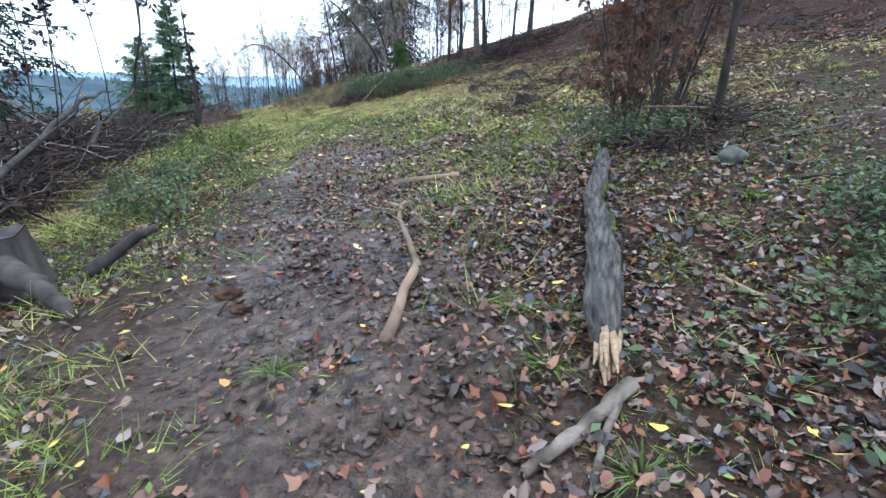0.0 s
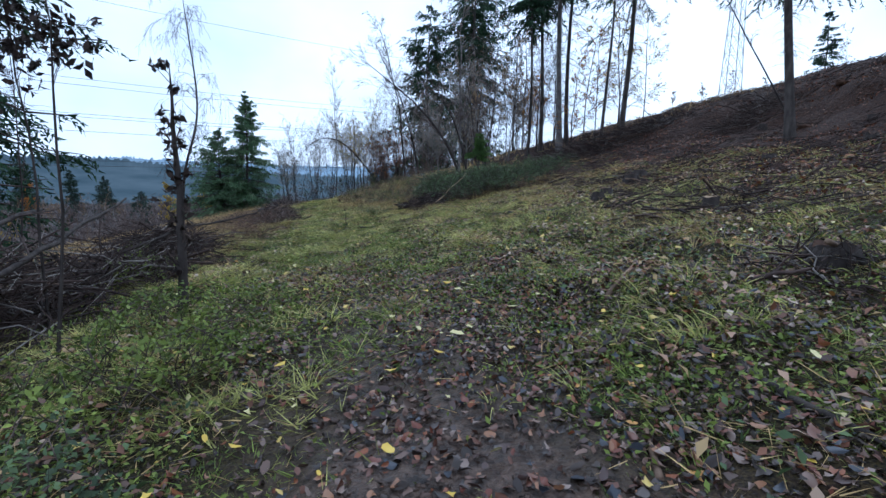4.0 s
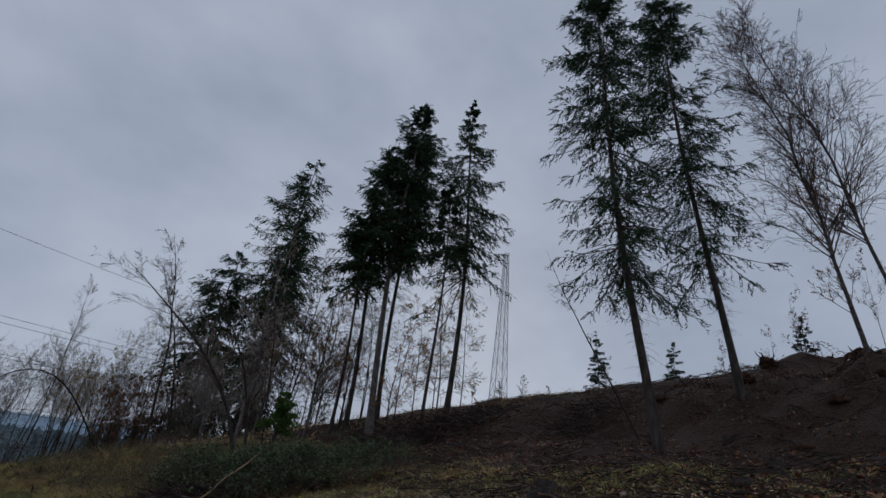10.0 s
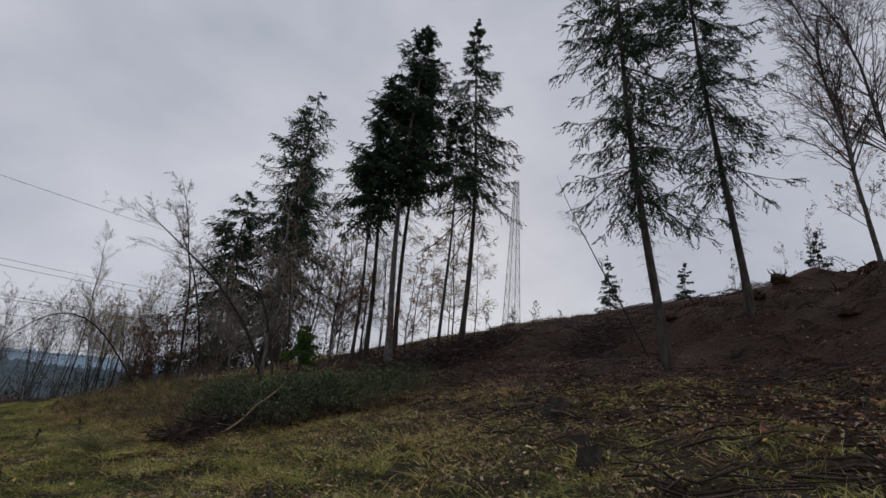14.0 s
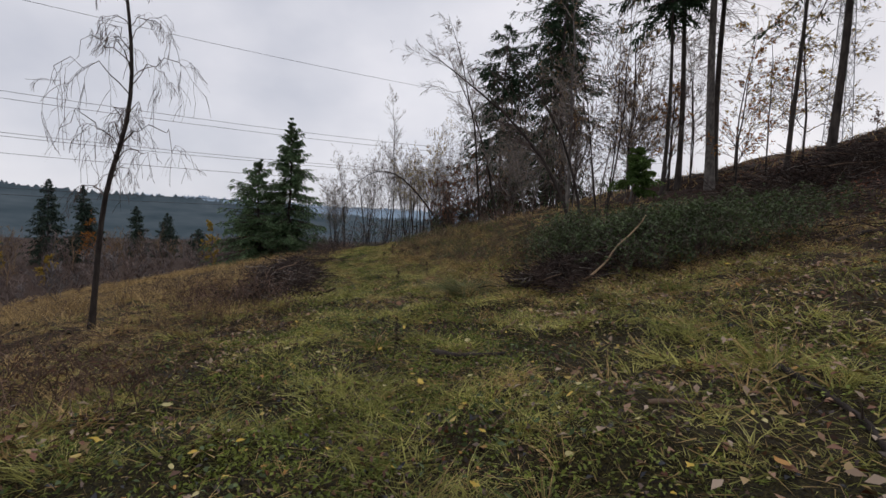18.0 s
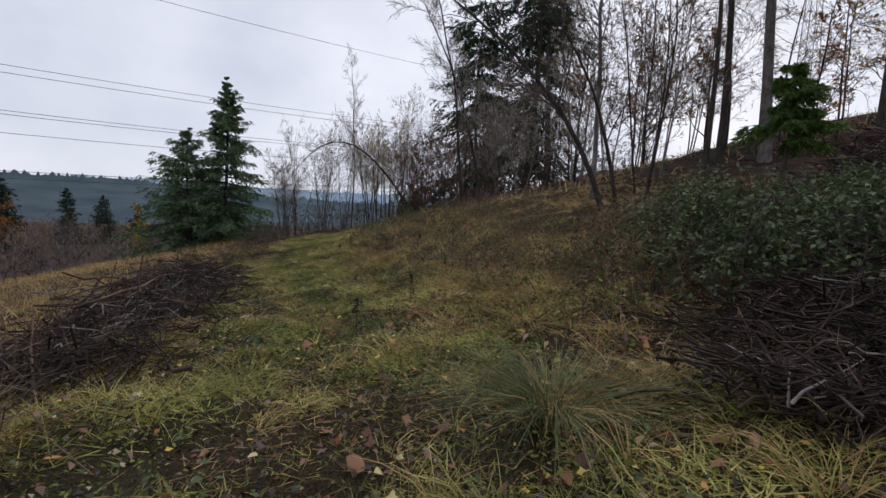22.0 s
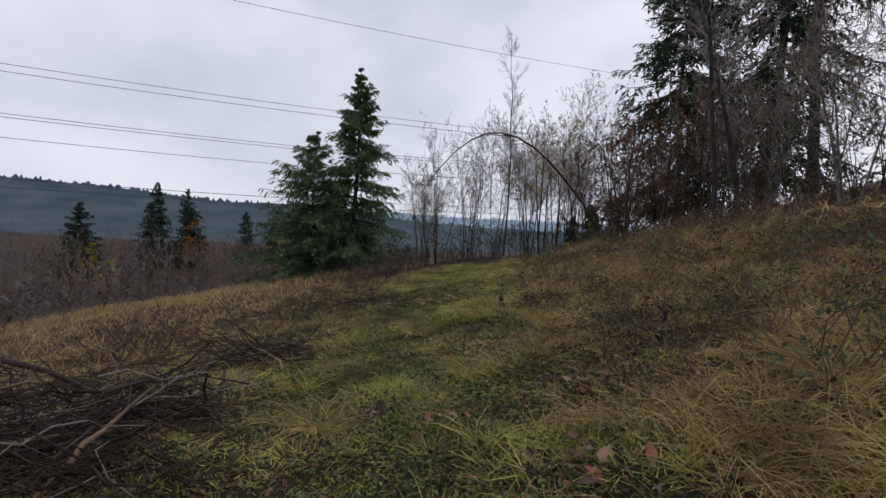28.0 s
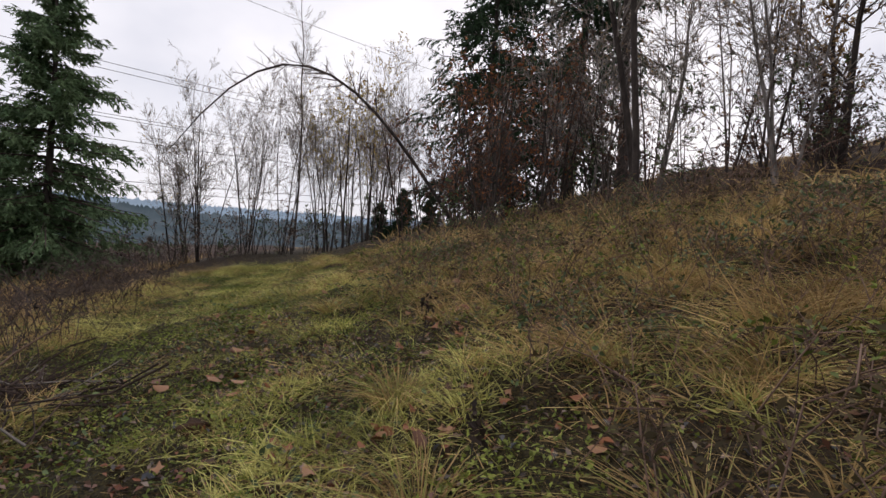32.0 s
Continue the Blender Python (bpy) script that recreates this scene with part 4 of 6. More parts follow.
for x, y, h in ((6.5, 39.5, 9), (8.5, 41, 8), (4.8, 43, 8.5), (5.0, 39.4, 7), (7.4, 43.4, 9), (3.2, 37.6, 6)):
    broadleaf(stand(x, y), h, "understorey tree with sparse yellow leaves", "yellowing_tree", 0.05, (0, 0), (0, 0), 18, 6, 4, 0.38, 55, 0.1, 0.1, 0.15, LEAF_YELLOW if h > 7 else LEAF_ORANGE, 700, 0.06, group=G, haze=0.004)

# ---- brushwood, logs and stumps ----


def laid(points, radius, sag=0.0, lift=0.0, n=14):
    """A smooth line through plan points, lying on the ground."""
    pts = np.array(points, float)
    s = np.linspace(0, 1, len(pts))
    q = np.linspace(0, 1, n)
    x, y = np.interp(q, s, pts[:, 0]), np.interp(q, s, pts[:, 1])
    z = ground(x, y) + radius * 0.75 + lift
    if pts.shape[1] > 2:
        z = z + np.interp(q, s, pts[:, 2])
    line = np.stack([x, y, z], -1)
    line[1:-1] += np.random.default_rng(int(abs(pts[0, 0] * 97 + pts[0, 1] * 31))).normal(size=(n - 2, 3)) * [0.1, 0.1, 0.04] * radius
    return line


def capped(line, radii, sides=8, rough=0.0):
    """A tube with closed ends, its surface uneven by rough."""
    co, f = tubes(line[None], radii[None], sides)
    if rough:
        mid = np.repeat(line, sides, 0)
        co = mid + (co - mid) * (1 + rough * rng.normal(size=(len(co), 1)))
    n = len(co)
    ends = np.array([line[0] - (line[1] - line[0]) * 0.06, line[-1] + (line[-1] - line[-2]) * 0.06])
    j = np.arange(sides)
    k = (j + 1) % sides
    tris = np.concatenate([np.stack([np.full(sides, n), k, j], -1), np.stack([np.full(sides, n + 1), n - sides + j, n - sides + k], -1)])
    return np.concatenate([co, ends]), [f, tris]


def stick(points, radius, label, mat=STICKWOOD, name="fallen_branch", taper=0.45, forks=(), twigs=0, group="fallen branches", lift=0.0, category="branch"):
    """A fallen branch: bark, forks and thin side twigs."""
    line = laid(points, radius, lift=lift)
    base = Vector(line[0])
    ob = thing(name, base, label, category, group)
    rad = radius * np.linspace(1, taper, len(line)) * (1 + 0.05 * rng.normal(size=len(line)))
    part("stem", smooth(mesh("stem", *capped(line - np.array(base), rad, 8, 0.035))), mat, ob)
    for f in forks:
        fl = laid(f, radius * 0.6, lift=lift)
        part("fork", smooth(mesh("fork", *capped(fl - np.array(base), radius * np.linspace(0.62, 0.25, len(fl)), 6, 0.05))), mat, ob)
    if twigs:
        tw = offshoots((line - np.array(base))[None], rad[None], twigs, 0.3, 1, 0.25, 45, 4, 0.12, 0, 0.45)
        part("brushwood", mesh("brushwood", *tubes(*tw, 3)), TWIG, ob, kind="stuff")
    return ob


# the mossy rotten log and the sticks at the start
log_line = laid([(0.66, 1.7), (0.9, 2.55), (1.06, 3.3), (1.5, 4.5)], 0.1, n=16)
log_base = Vector(log_line[0])
rotten = thing("rotten_log", log_base, "grey rotten log with moss and a torn pale end", "log")
LS, LA = 48, 22
ls = np.linspace(0, 1, LS)
lc = np.stack([np.interp(ls, np.linspace(0, 1, len(log_line)), log_line[:, c]) for c in range(3)], -1) - np.array(log_base)
la = np.arange(LA) * 2 * np.pi / LA
lt = unit(np.gradient(lc, axis=0))
lu = unit(np.cross(lt, [0, 0, 1.0]))
lv = np.cross(lu, lt)
groove = np.array([[noise.noise(Vector((math.cos(a) * 2.6, math.sin(a) * 2.6, s * 2.2))) for a in la] for s in ls])
chip = np.array([[noise.noise(Vector((math.cos(a) * 1.2 + 7, math.sin(a) * 1.2, s * 9))) for a in la] for s in ls])
lr = 0.088 * np.interp(ls, [0, 0.04, 0.25, 0.5, 0.62, 0.8, 0.93, 1], [0.5, 0.8, 1.0, 0.95, 0.8, 0.78, 0.6, 0.25])[:, None] * (1 + 0.2 * groove + 0.22 * np.round(chip * 2.5) / 2.5)
lco = lc[:, None] + lu[:, None] * (np.cos(la) * lr)[:, :, None] + lv[:, None] * (np.sin(la) * lr * 0.75)[:, :, None]
li = (np.arange(LS - 1)[:, None] * LA + np.arange(LA)).ravel()
lk = (np.arange(LS - 1)[:, None] * LA + (np.arange(LA) + 1) % LA).ravel()
part("trunk", mesh("trunk", lco.reshape(-1, 3), np.stack([li, lk, lk + LA, li + LA], -1)), LOGWOOD, rotten)
for k in range(9):
    sx, sz, sl = 0.05 * math.cos(k * 2.4) * (0.4 + 0.07 * k), 0.02 + 0.03 * math.sin(k * 2.4), 0.1 + 0.035 * (k % 4)
    part("torn_fibre", mesh("torn_fibre", *capped(np.array([[sx - 0.05, -sl, sz - 0.01], [sx - 0.02, -sl * 0.4, sz], [sx + 0.03, 0.1, sz]]), np.array([0.005, 0.016, 0.02]), 5, 0.12)), CUTWOOD, rotten, "torn pale heartwood fibre")
mo = slice(20, 36)
mco = lc[mo, None] + lu[mo, None] * (np.cos(la[0:4]) * lr[mo, 0:4] * 1.06)[:, :, None] + lv[mo, None] * (np.sin(la[0:4]) * lr[mo, 0:4] * 0.82)[:, :, None]
mi = (np.arange(15)[:, None] * 4 + np.arange(3)).ravel()
part("moss", smooth(mesh("moss", mco.reshape(-1, 3), np.stack([mi, mi + 1, mi + 5, mi + 4], -1))), MOSS, rotten, "patch of yellow-green moss")
for k in range(5):
    a = log_line[4 + k * 2] - np.array(log_base)
    part("splinter", mesh("splinter", *capped(np.array([a + [0.08, -0.1, 0.03], a + [0.11, 0.0, 0.03], a + [0.12, 0.16, 0.01]]), np.array([0.006, 0.014, 0.004]), 5, 0.1)), DEADWOOD, rotten)
stick([(-0.25, 1.98), (-0.2, 2.35), (-0.14, 2.72), (-0.24, 3.2), (-0.33, 3.6), (-0.31, 3.97)], 0.034, "crooked branch with bark peeled off its lower half", forks=[[(-0.34, 3.86), (-0.5, 4.1), (-0.65, 4.27)]])
stick([(0.72, 1.57), (0.5, 1.41), (0.27, 1.25)], 0.034, "short barkless branch with a broken end", PALEWOOD, taper=0.6, forks=[[(0.66, 1.53), (0.55, 1.35), (0.45, 1.15)]])
stick([(-0.47, 4.63), (-0.15, 4.68), (0.17, 4.69)], 0.036, "short straight reddish log piece", taper=0.85)
for pts, r in (([(1.44, 2.34), (1.5, 2.15), (1.6, 1.98)], 0.016), ([(3.4, 3.67), (2.9, 3.5), (2.39, 3.43)], 0.026), ([(1.33, 5.59), (1.7, 6.3), (2.08, 7.2)], 0.025), ([(1.3, 5.45), (1.8, 6.2), (2.2, 7.2)], 0.03), ([(1.47, 7.05), (1.9, 7.2), (2.4, 7.3)], 0.03),
               ([(-2.31, 9.48), (-1.5, 10.6), (-0.85, 11.65)], 0.03), ([(-0.2, 10.6), (0.2, 11.2), (0.68, 11.7)], 0.026), ([(-0.35, 8.47), (-0.1, 8.8), (0.12, 9.2)], 0.02), ([(0.68, 8.25), (1.0, 8.6), (1.37, 9.0)], 0.024), ([(-0.54, 6.48), (-0.49, 6.85)], 0.018), ([(-0.82, 7.65), (-0.6, 7.95)], 0.016), ([(0.1, 7.3), (0.25, 6.4)], 0.026),
               ([(-2.46, 11.55), (-2.1, 11.75), (-1.75, 11.87)], 0.012), ([(-3.54, 10.86), (-3.43, 11.47)], 0.014), ([(0.6, 24.1), (1.5, 24.1)], 0.05), ([(-2.53, 18.16), (-2.43, 17.21), (-2.57, 16.55)], 0.03), ([(-3.56, 17.44), (-2.98, 17.49)], 0.022), ([(-4.87, 20.16), (-4.54, 20.58)], 0.024), ([(-6.43, 18.05), (-6.17, 18.52)], 0.015), ([(-5.26, 22.54), (-4.93, 22.36)], 0.02), ([(-5.06, 23.04), (-4.63, 23.53)], 0.02), ([(-8.96, 27.14), (-8.64, 27.12)], 0.03), ([(1.6, 1.35), (2.0, 1.9)], 0.014), ([(1.9, 2.2), (2.5, 1.7)], 0.014), ([(-14.6, 36.2), (-14.1, 36.5)], 0.03), ([(-4.6, 17.4), (-4.2, 18.3)], 0.014)):
    stick(pts, r, "thin fallen branch lying on the ground", STICKWOOD if r < 0.025 else BARK_DARK, twigs=4)
stick([(-1.93, 10.8), (-1.46, 11.47), (-1.17, 12.15), (-1.02, 13.26), (-0.7, 13.99)], 0.04, "long crooked reddish branch across the leaves", BRUSH, twigs=5)
stick([(-5.59, 19.32), (-5.2, 19.2), (-4.69, 19.18)], 0.045, "dark rotten branch lying in the grass", BARK_DARK, twigs=5)


def brush_pile(line, width, height, count, label, mat=BRUSH, length=(0.7, 2.2), thick=(0.004, 0.013), big=26, name="brush_pile", group="brush piles", turn=0.9, pale=0.12, upright=0.06):
    """A heap of cut twigs and branches along a plan line; the largest branches are parts of their own."""
    pts = np.array(line, float)
    base = stand(*pts[0])
    pile = thing(name, base, label, "brushwood", group)
    way = unit((pts[-1] - pts[0])[None])[0]
    total = count + big
    s = rng.uniform(0, 1, total)
    q = np.linspace(0, 1, len(pts))
    cx, cy = np.interp(s, q, pts[:, 0]), np.interp(s, q, pts[:, 1])
    across = np.clip(rng.normal(size=total) * 0.42, -1, 1)
    cx, cy = cx - way[1] * across * width, cy + way[0] * across * width
    top = height * (1 - across**2) * (0.55 + 0.45 * np.sin(np.pi * np.clip(s, 0.03, 0.97))) * (0.8 + 0.35 * value_noise(cx * 1.1, cy * 1.1, 21))
    cz = ground(cx, cy) + np.clip(top, 0.05, None) * rng.uniform(0.02, 1, total) ** 0.55
    ang = np.arctan2(way[1], way[0]) + rng.normal(size=total) * turn
    ln = rng.uniform(*length, total)
    ln[:big] *= 1.35
    d = np.stack([np.cos(ang), np.sin(ang), rng.normal(size=total) * 0.22], -1)
    up = rng.uniform(0, 1, total) < upright
    d[up, 2] = rng.uniform(0.6, 1.6, up.sum())
    d = unit(d)
    t = np.linspace(-0.5, 0.5, 6)
    lines = np.stack([cx, cy, cz], -1)[:, None] + d[:, None] * (t[None, :, None] * ln[:, None, None])
    lines += rng.normal(size=lines.shape) * 0.035 * ln[:, None, None] * np.where(np.arange(total) < big, 0.4, 1)[:, None, None]
    lines[:, :, 2] = np.maximum(lines[:, :, 2], ground(lines[:, :, 0], lines[:, :, 1]) + 0.01)
    r = rng.uniform(*thick, total)
    r[:big] = rng.uniform(thick[1], thick[1] * 1.9, big)
    rad = r[:, None] * np.linspace(1, 0.4, 6)
    lines -= np.array(base)
    for k in range(big):
        part("branch", mesh("branch", *capped(lines[k], rad[k], 6)), STICKWOOD if k % 6 == 0 else mat, pile)
    few = int(count * pale)
    tw = offshoots(lines[big:], rad[big:], 3, 0.2, 1, 0.3, 40, 4, 0.05, 0, 0.5)
    part("brushwood", mesh("brushwood", *join(tubes(lines[big + few:], rad[big + few:], 3), ribbons(*tw))), mat, pile, kind="stuff")
    part("pale_brushwood", mesh("pale_brushwood", *tubes(lines[big:big + few], rad[big:big + few], 3)), TWIG_PALE, pile, "pale barkless twigs", kind="stuff")
    return pile


brush_pile([(-5.3, 5.0), (-6.1, 7.4), (-7.0, 10.3), (-7.6, 12.6)], 1.0, 0.95, 1000, "long heap of dark brushwood beside the track", turn=0.8, upright=0.12, big=50, thick=(0.005, 0.016))
brush_pile([(-7.6, 12.8), (-8.8, 14.6), (-9.4, 16.0)], 1.3, 1.0, 700, "heap of dark cut branches below the track", turn=1.2)
brush_pile([(-10.2, 23.2), (-11.4, 25.4), (-12.6, 28.2)], 1.15, 1.0, 750, "heap of brown twigs and thin branches beside the track", turn=0.5, length=(0.6, 1.7))
brush_pile([(-12.6, 28.2), (-13.6, 30.0), (-14.3, 31.8)], 1.15, 0.95, 700, "heap of brown twigs with broken branches", turn=0.9, length=(0.5, 1.5))
brush_pile([(-4.3, 23.2), (-2.8, 24.5), (-0.8, 25.6)], 1.2, 0.85, 620, "tangle of dead branches under the brambles", turn=1.2, length=(0.4, 1.2), big=12, thick=(0.004, 0.01))
brush_pile([(1.2, 31.5), (4.6, 33.4), (9.0, 35.8)], 1.5, 1.1, 800, "long heap of brown brushwood below the spruces", turn=0.5, length=(1.0, 2.6), thick=(0.005, 0.013))
brush_pile([(9.5, 30.0), (13, 32.5)], 1.6, 0.7, 260, "brushwood heap on the felled slope", turn=0.8, thick=(0.005, 0.014))
brush_pile([(2.2, 12.6), (3.4, 14.2)], 0.7, 0.20, 70, "scattered dead branches round a stump", turn=1.3, length=(0.3, 1.0), big=5)
brush_pile([(1.0, 8.3), (1.9, 9.4)], 0.55, 0.15, 70, "scattered dead branches round an old stump", turn=1.3, length=(0.3, 1.0), big=5)
brush_pile([(2.0, 19.0), (3.8, 21.2)], 0.9, 0.15, 70, "loose dead branches on the slope", turn=1.3, length=(0.3, 1.0), big=5)
brush_pile([(-15.0, 33.4), (-15.7, 34.6)], 0.5, 0.18, 120, "small heap of dark twigs at the track edge", turn=1.2, big=4)
brush_pile([(-16.0, 38.0), (-16.9, 39.0)], 0.6, 0.2, 120, "small heap of dark twigs at the track edge", turn=1.2, big=4)
brush_pile([(2.1, 4.4), (3.3, 6.2)], 0.7, 0.18, 120, "dead branches lying under the beech shrubs", turn=1.1, length=(0.4, 1.2), big=6)
brush_pile([(-4.6, 22.3), (-4.0, 23.3), (-3.0, 24.3)], 0.95, 0.62, 900, "low dark heap of rotten branches under the brambles", turn=1.2, length=(0.3, 1.0), big=10, thick=(0.004, 0.012), pale=0.05)
# pale poles leaning on the bramble bank
stick([(-3.78, 22.5, 0), (-3.2, 23.2, 0.45), (-2.6, 23.9, 0.95)], 0.022, "pale debarked pole leaning on the brambles", CUTWOOD, taper=0.6, lift=0.05)
stick([(-4.4, 23.9, 0.1), (-3.6, 24.7, 0.35), (-2.8, 25.4, 0.6)], 0.018, "pale debarked pole leaning on the brambles", CUTWOOD, taper=0.6)
stick([(-14.1, 31.0, 0.2), (-14.05, 31.5, 0.3), (-14.0, 32.1, 0.22)], 0.02, "pale stick lying on the brush heap", CUTWOOD)
stick([(-4.6, 4.6, 0.35), (-5.1, 6.2, 0.75), (-5.7, 7.9, 1.05), (-6.24, 9.47, 1.35)], 0.045, "dark dead trunk leaning out of the brush heap", BARK_DARK, twigs=8)
stick([(-5.2, 7.2, 0.5), (-6.1, 9.4, 0.95), (-7.11, 11.74, 1.35)], 0.035, "thin dark dead trunk leaning out of the brush heap", BARK_DARK, twigs=6)
stick([(-7.8, 12.3, 0.5), (-7.0, 13.2, 0.8), (-6.1, 14.3, 1.0)], 0.03, "dark dead branch sticking out of the brush heap", BARK_DARK, twigs=8)


def stump(x, y, r, h, label, roots=6, mat=BARK_DARK, top=CUTWOOD, group="old stumps"):
    """A sawn stump with a flared foot and roots."""
    base = stand(x, y, 0.08)
    ob = thing("stump", base, label, "stump", group)
    n = 14
    a = np.arange(n) * 2 * np.pi / n
    rings = []
    flare = 1 + 0.28 * np.sin(a * roots / 2 + x) ** 2
    for f, w in ((0, 1.25), (0.25, 1.08), (0.6, 1.0), (1, 0.93)):
        rr = r * w * (flare if w > 1 else 1 + (flare - 1) * 0.35) * (1 + 0.05 * rng.normal(size=n))
        rings.append(np.stack([np.cos(a) * rr, np.sin(a) * rr, np.full(n, f * (h + 0.08)) + (0.02 * rng.normal(size=n) if f == 1 else 0)], -1))
    co = np.concatenate(rings)
    i = (np.arange(3)[:, None] * n + np.arange(n)).ravel()
    k = (np.arange(3)[:, None] * n + (np.arange(n) + 1) % n).ravel()
    part("bole", smooth(mesh("bole", co, np.stack([i, k, k + n, i + n], -1))), mat, ob)
    cap = np.concatenate([rings[-1] * [0.98, 0.98, 1] + [0, 0, 0.004], [[0, 0, h + 0.085]]])
    part("sawn_face", mesh("sawn_face", cap, np.stack([np.arange(n), (np.arange(n) + 1) % n, np.full(n, n)], -1)), top, ob, "weathered sawn face")
    for k in range(roots):
        b = rng.uniform(0, 2 * np.pi)
        q = np.linspace(0, 1, 5)
        rl = np.stack([np.cos(b) * r * (0.7 + 0.9 * q), np.sin(b) * r * (0.7 + 0.9 * q), 0.16 * (1 - q) + 0.03], -1)
        rl[:, 2] += ground(rl[:, 0] + x, rl[:, 1] + y) - base.z - 0.06
        part("root", smooth(mesh("root", *capped(rl, r * np.linspace(0.32, 0.08, 5), 6, 0.08))), mat, ob)
    return ob


stump(2.21, 13.06, 0.13, 0.24, "low dark stump with a sawn face")
stump(1.0, 16.1, 0.14, 0.2, "low dark rotten stump in the grass", top=EARTH)
stump(2.7, 20.0, 0.2, 0.15, "low rotten stump covered in earth", top=EARTH)
stump(1.45, 8.8, 0.16, 0.16, "old dark stump with spreading roots", 8, top=EARTH)
stump(1.35, 16.9, 0.14, 0.2, "low dark stump on the slope", top=EARTH)
stump(3.1, 20.6, 0.2, 0.18, "low dark stump on the slope", top=EARTH)
stump(-3.3, 3.3, 0.3, 0.48, "grey old stump with thick mossy roots", 8, BARK, BARK_DARK)
for x, y in ((5.5, 18.0), (7.2, 22.0), (6.0, 27.5), (9.5, 20.5), (11.8, 24), (10.4, 28.6), (4.4, 24.5), (13, 20)):
    stump(x, y, 0.15, 0.2, "weathered stump on the felled slope", top=EARTH)
stick([(-2.66, 3.42, 0.0), (-2.5, 3.52, 0.08), (-2.36, 3.6, 0.15), (-2.24, 3.68, 0.17)], 0.055, "short dark broken root sticking out of the bank", BARK_DARK, name="root", category="root", group="exposed roots", taper=0.6, twigs=3)
stick([(-3.1, 3.2, 0.2), (-2.9, 3.1, 0.1), (-2.68, 3.0, 0.05), (-2.45, 2.86, -0.02), (-2.3, 2.74, -0.07)], 0.1, "thick grey root running from the old stump along the bank", BARK, name="root", category="root", group="exposed roots", taper=0.35)
stick([(-3.15, 3.1, 0.16), (-2.98, 2.86, 0.06), (-2.86, 2.62, 0.0), (-2.8, 2.4, -0.06)], 0.08, "thick grey root running from the old stump into the mud", BARK, name="root", category="root", group="exposed roots", taper=0.35)


def clod(x, y, r, label, mat=EARTH, name="earth_clod", flat=0.55, group="earth clods", category="clod", sink=0.25):
    """A rough lump of earth or stone."""
    bm = bmesh.new()
    bmesh.ops.create_icosphere(bm, subdivisions=3, radius=1)
    seed = x * 7.3 + y * 3.1
    for v in bm.verts:
        k = 1 + (0.55 if mat == EARTH else 0.28) * noise.noise(v.co * 1.6 + Vector((seed, 0, 0))) + (0.4 if mat == EARTH else 0.06) * noise.noise(v.co * 4 + Vector((0, seed, 0)))
        v.co = Vector((v.co.x * k * r, v.co.y * k * r * 0.85, v.co.z * k * r * flat))
    me = bpy.data.meshes.new(name)
    bm.to_mesh(me)
    bm.free()
    ob = part(name, smooth(me), mat)
    ob.location = stand(x, y) + Vector((0, 0, r * flat * (1 - 2 * sink)))
    ob.rotation_euler = (0, 0, seed)
    return tagged(ob, label, category, group)


clod(2.35, 3.95, 0.11, "grey boulder half sunk among leaves", STONE, "boulder", 0.8, "stones", "stone")
for x, y, r in ((1.13, 1.68, 0.025), (-0.42, 1.35, 0.02), (-1.5, 1.7, 0.022), (-1.9, 1.9, 0.024), (-0.9, 3.1, 0.025)):
    clod(x, y, r, "small pale pebble pressed into the mud", STONE, "pebble", 0.7, "pebbles", "stone")
for x, y, r in ((-2.32, 9.86, 0.12), (-15.75, 34.3, 0.25), (-14.4, 37.8, 0.16), (-16.4, 38.4, 0.28), (-1.3, 2.75, 0.1), (-1.15, 2.55, 0.07), (-9.4, 30.6, 0.12), (-5.6, 25.4, 0.14), (-11.0, 34.6, 0.16), (-0.5, 17.6, 0.12), (0.2, 21.0, 0.2), (-6.5, 28.6, 0.15)):
    clod(x, y, r * 0.8, "dark clod of turned earth in the grass", flat=0.4, sink=0.45)
for x, y, r in ((21, 20.5, 0.6), (23.5, 22.3, 0.6), (25.5, 21.5, 0.75), (24.6, 27.0, 0.6), (27.5, 24.5, 0.8), (19.5, 25.5, 0.45), (17.0, 27.5, 0.4), (20.5, 29.0, 0.5), (22.0, 26.4, 0.55), (16.0, 23.0, 0.35), (18.5, 22.5, 0.5), (21.8, 24.0, 0.5), (14.0, 29.5, 0.35), (17.5, 31.5, 0.45), (26.0, 29.5, 0.6), (12.5, 22.0, 0.3), (19.0, 33.0, 0.45), (10.5, 25.8, 0.3)):
    plate = clod(x, y, r, "torn root plate with dark earth on the crest", EARTH, "root_plate", 0.6, "root plates", "root plate", 0.52)
    for k in range(4):
        b, e = rng.uniform(0, 2 * np.pi), rng.uniform(-0.1, 0.9)
        way = np.array([math.cos(b), math.sin(b), e])
        rl = np.array([way * r * 0.6, way * r * 1.05 + rng.normal(size=3) * 0.06, way * r * rng.uniform(1.2, 1.7) + rng.normal(size=3) * 0.12 * r])
        part("root", mesh("root", *capped(rl, r * np.array([0.09, 0.06, 0.02]), 5)), BARK_DARK, plate)
bottle = thing("plastic_bottle", stand(-12.55, 28.1) + Vector((0, 0, 0.52)), "green plastic bottle caught in the brush heap", "bottle")
bottle.rotation_euler = (radians(62), 0, radians(25))
bz = np.array([0, 0.01, 0.03, 0.1, 0.19, 0.24, 0.265, 0.3])
part("body", smooth(mesh("body", *capped(np.stack([0 * bz, 0 * bz, bz], -1), np.array([0.036, 0.044, 0.046, 0.043, 0.046, 0.036, 0.016, 0.014]), 14))), BOTTLE, bottle)
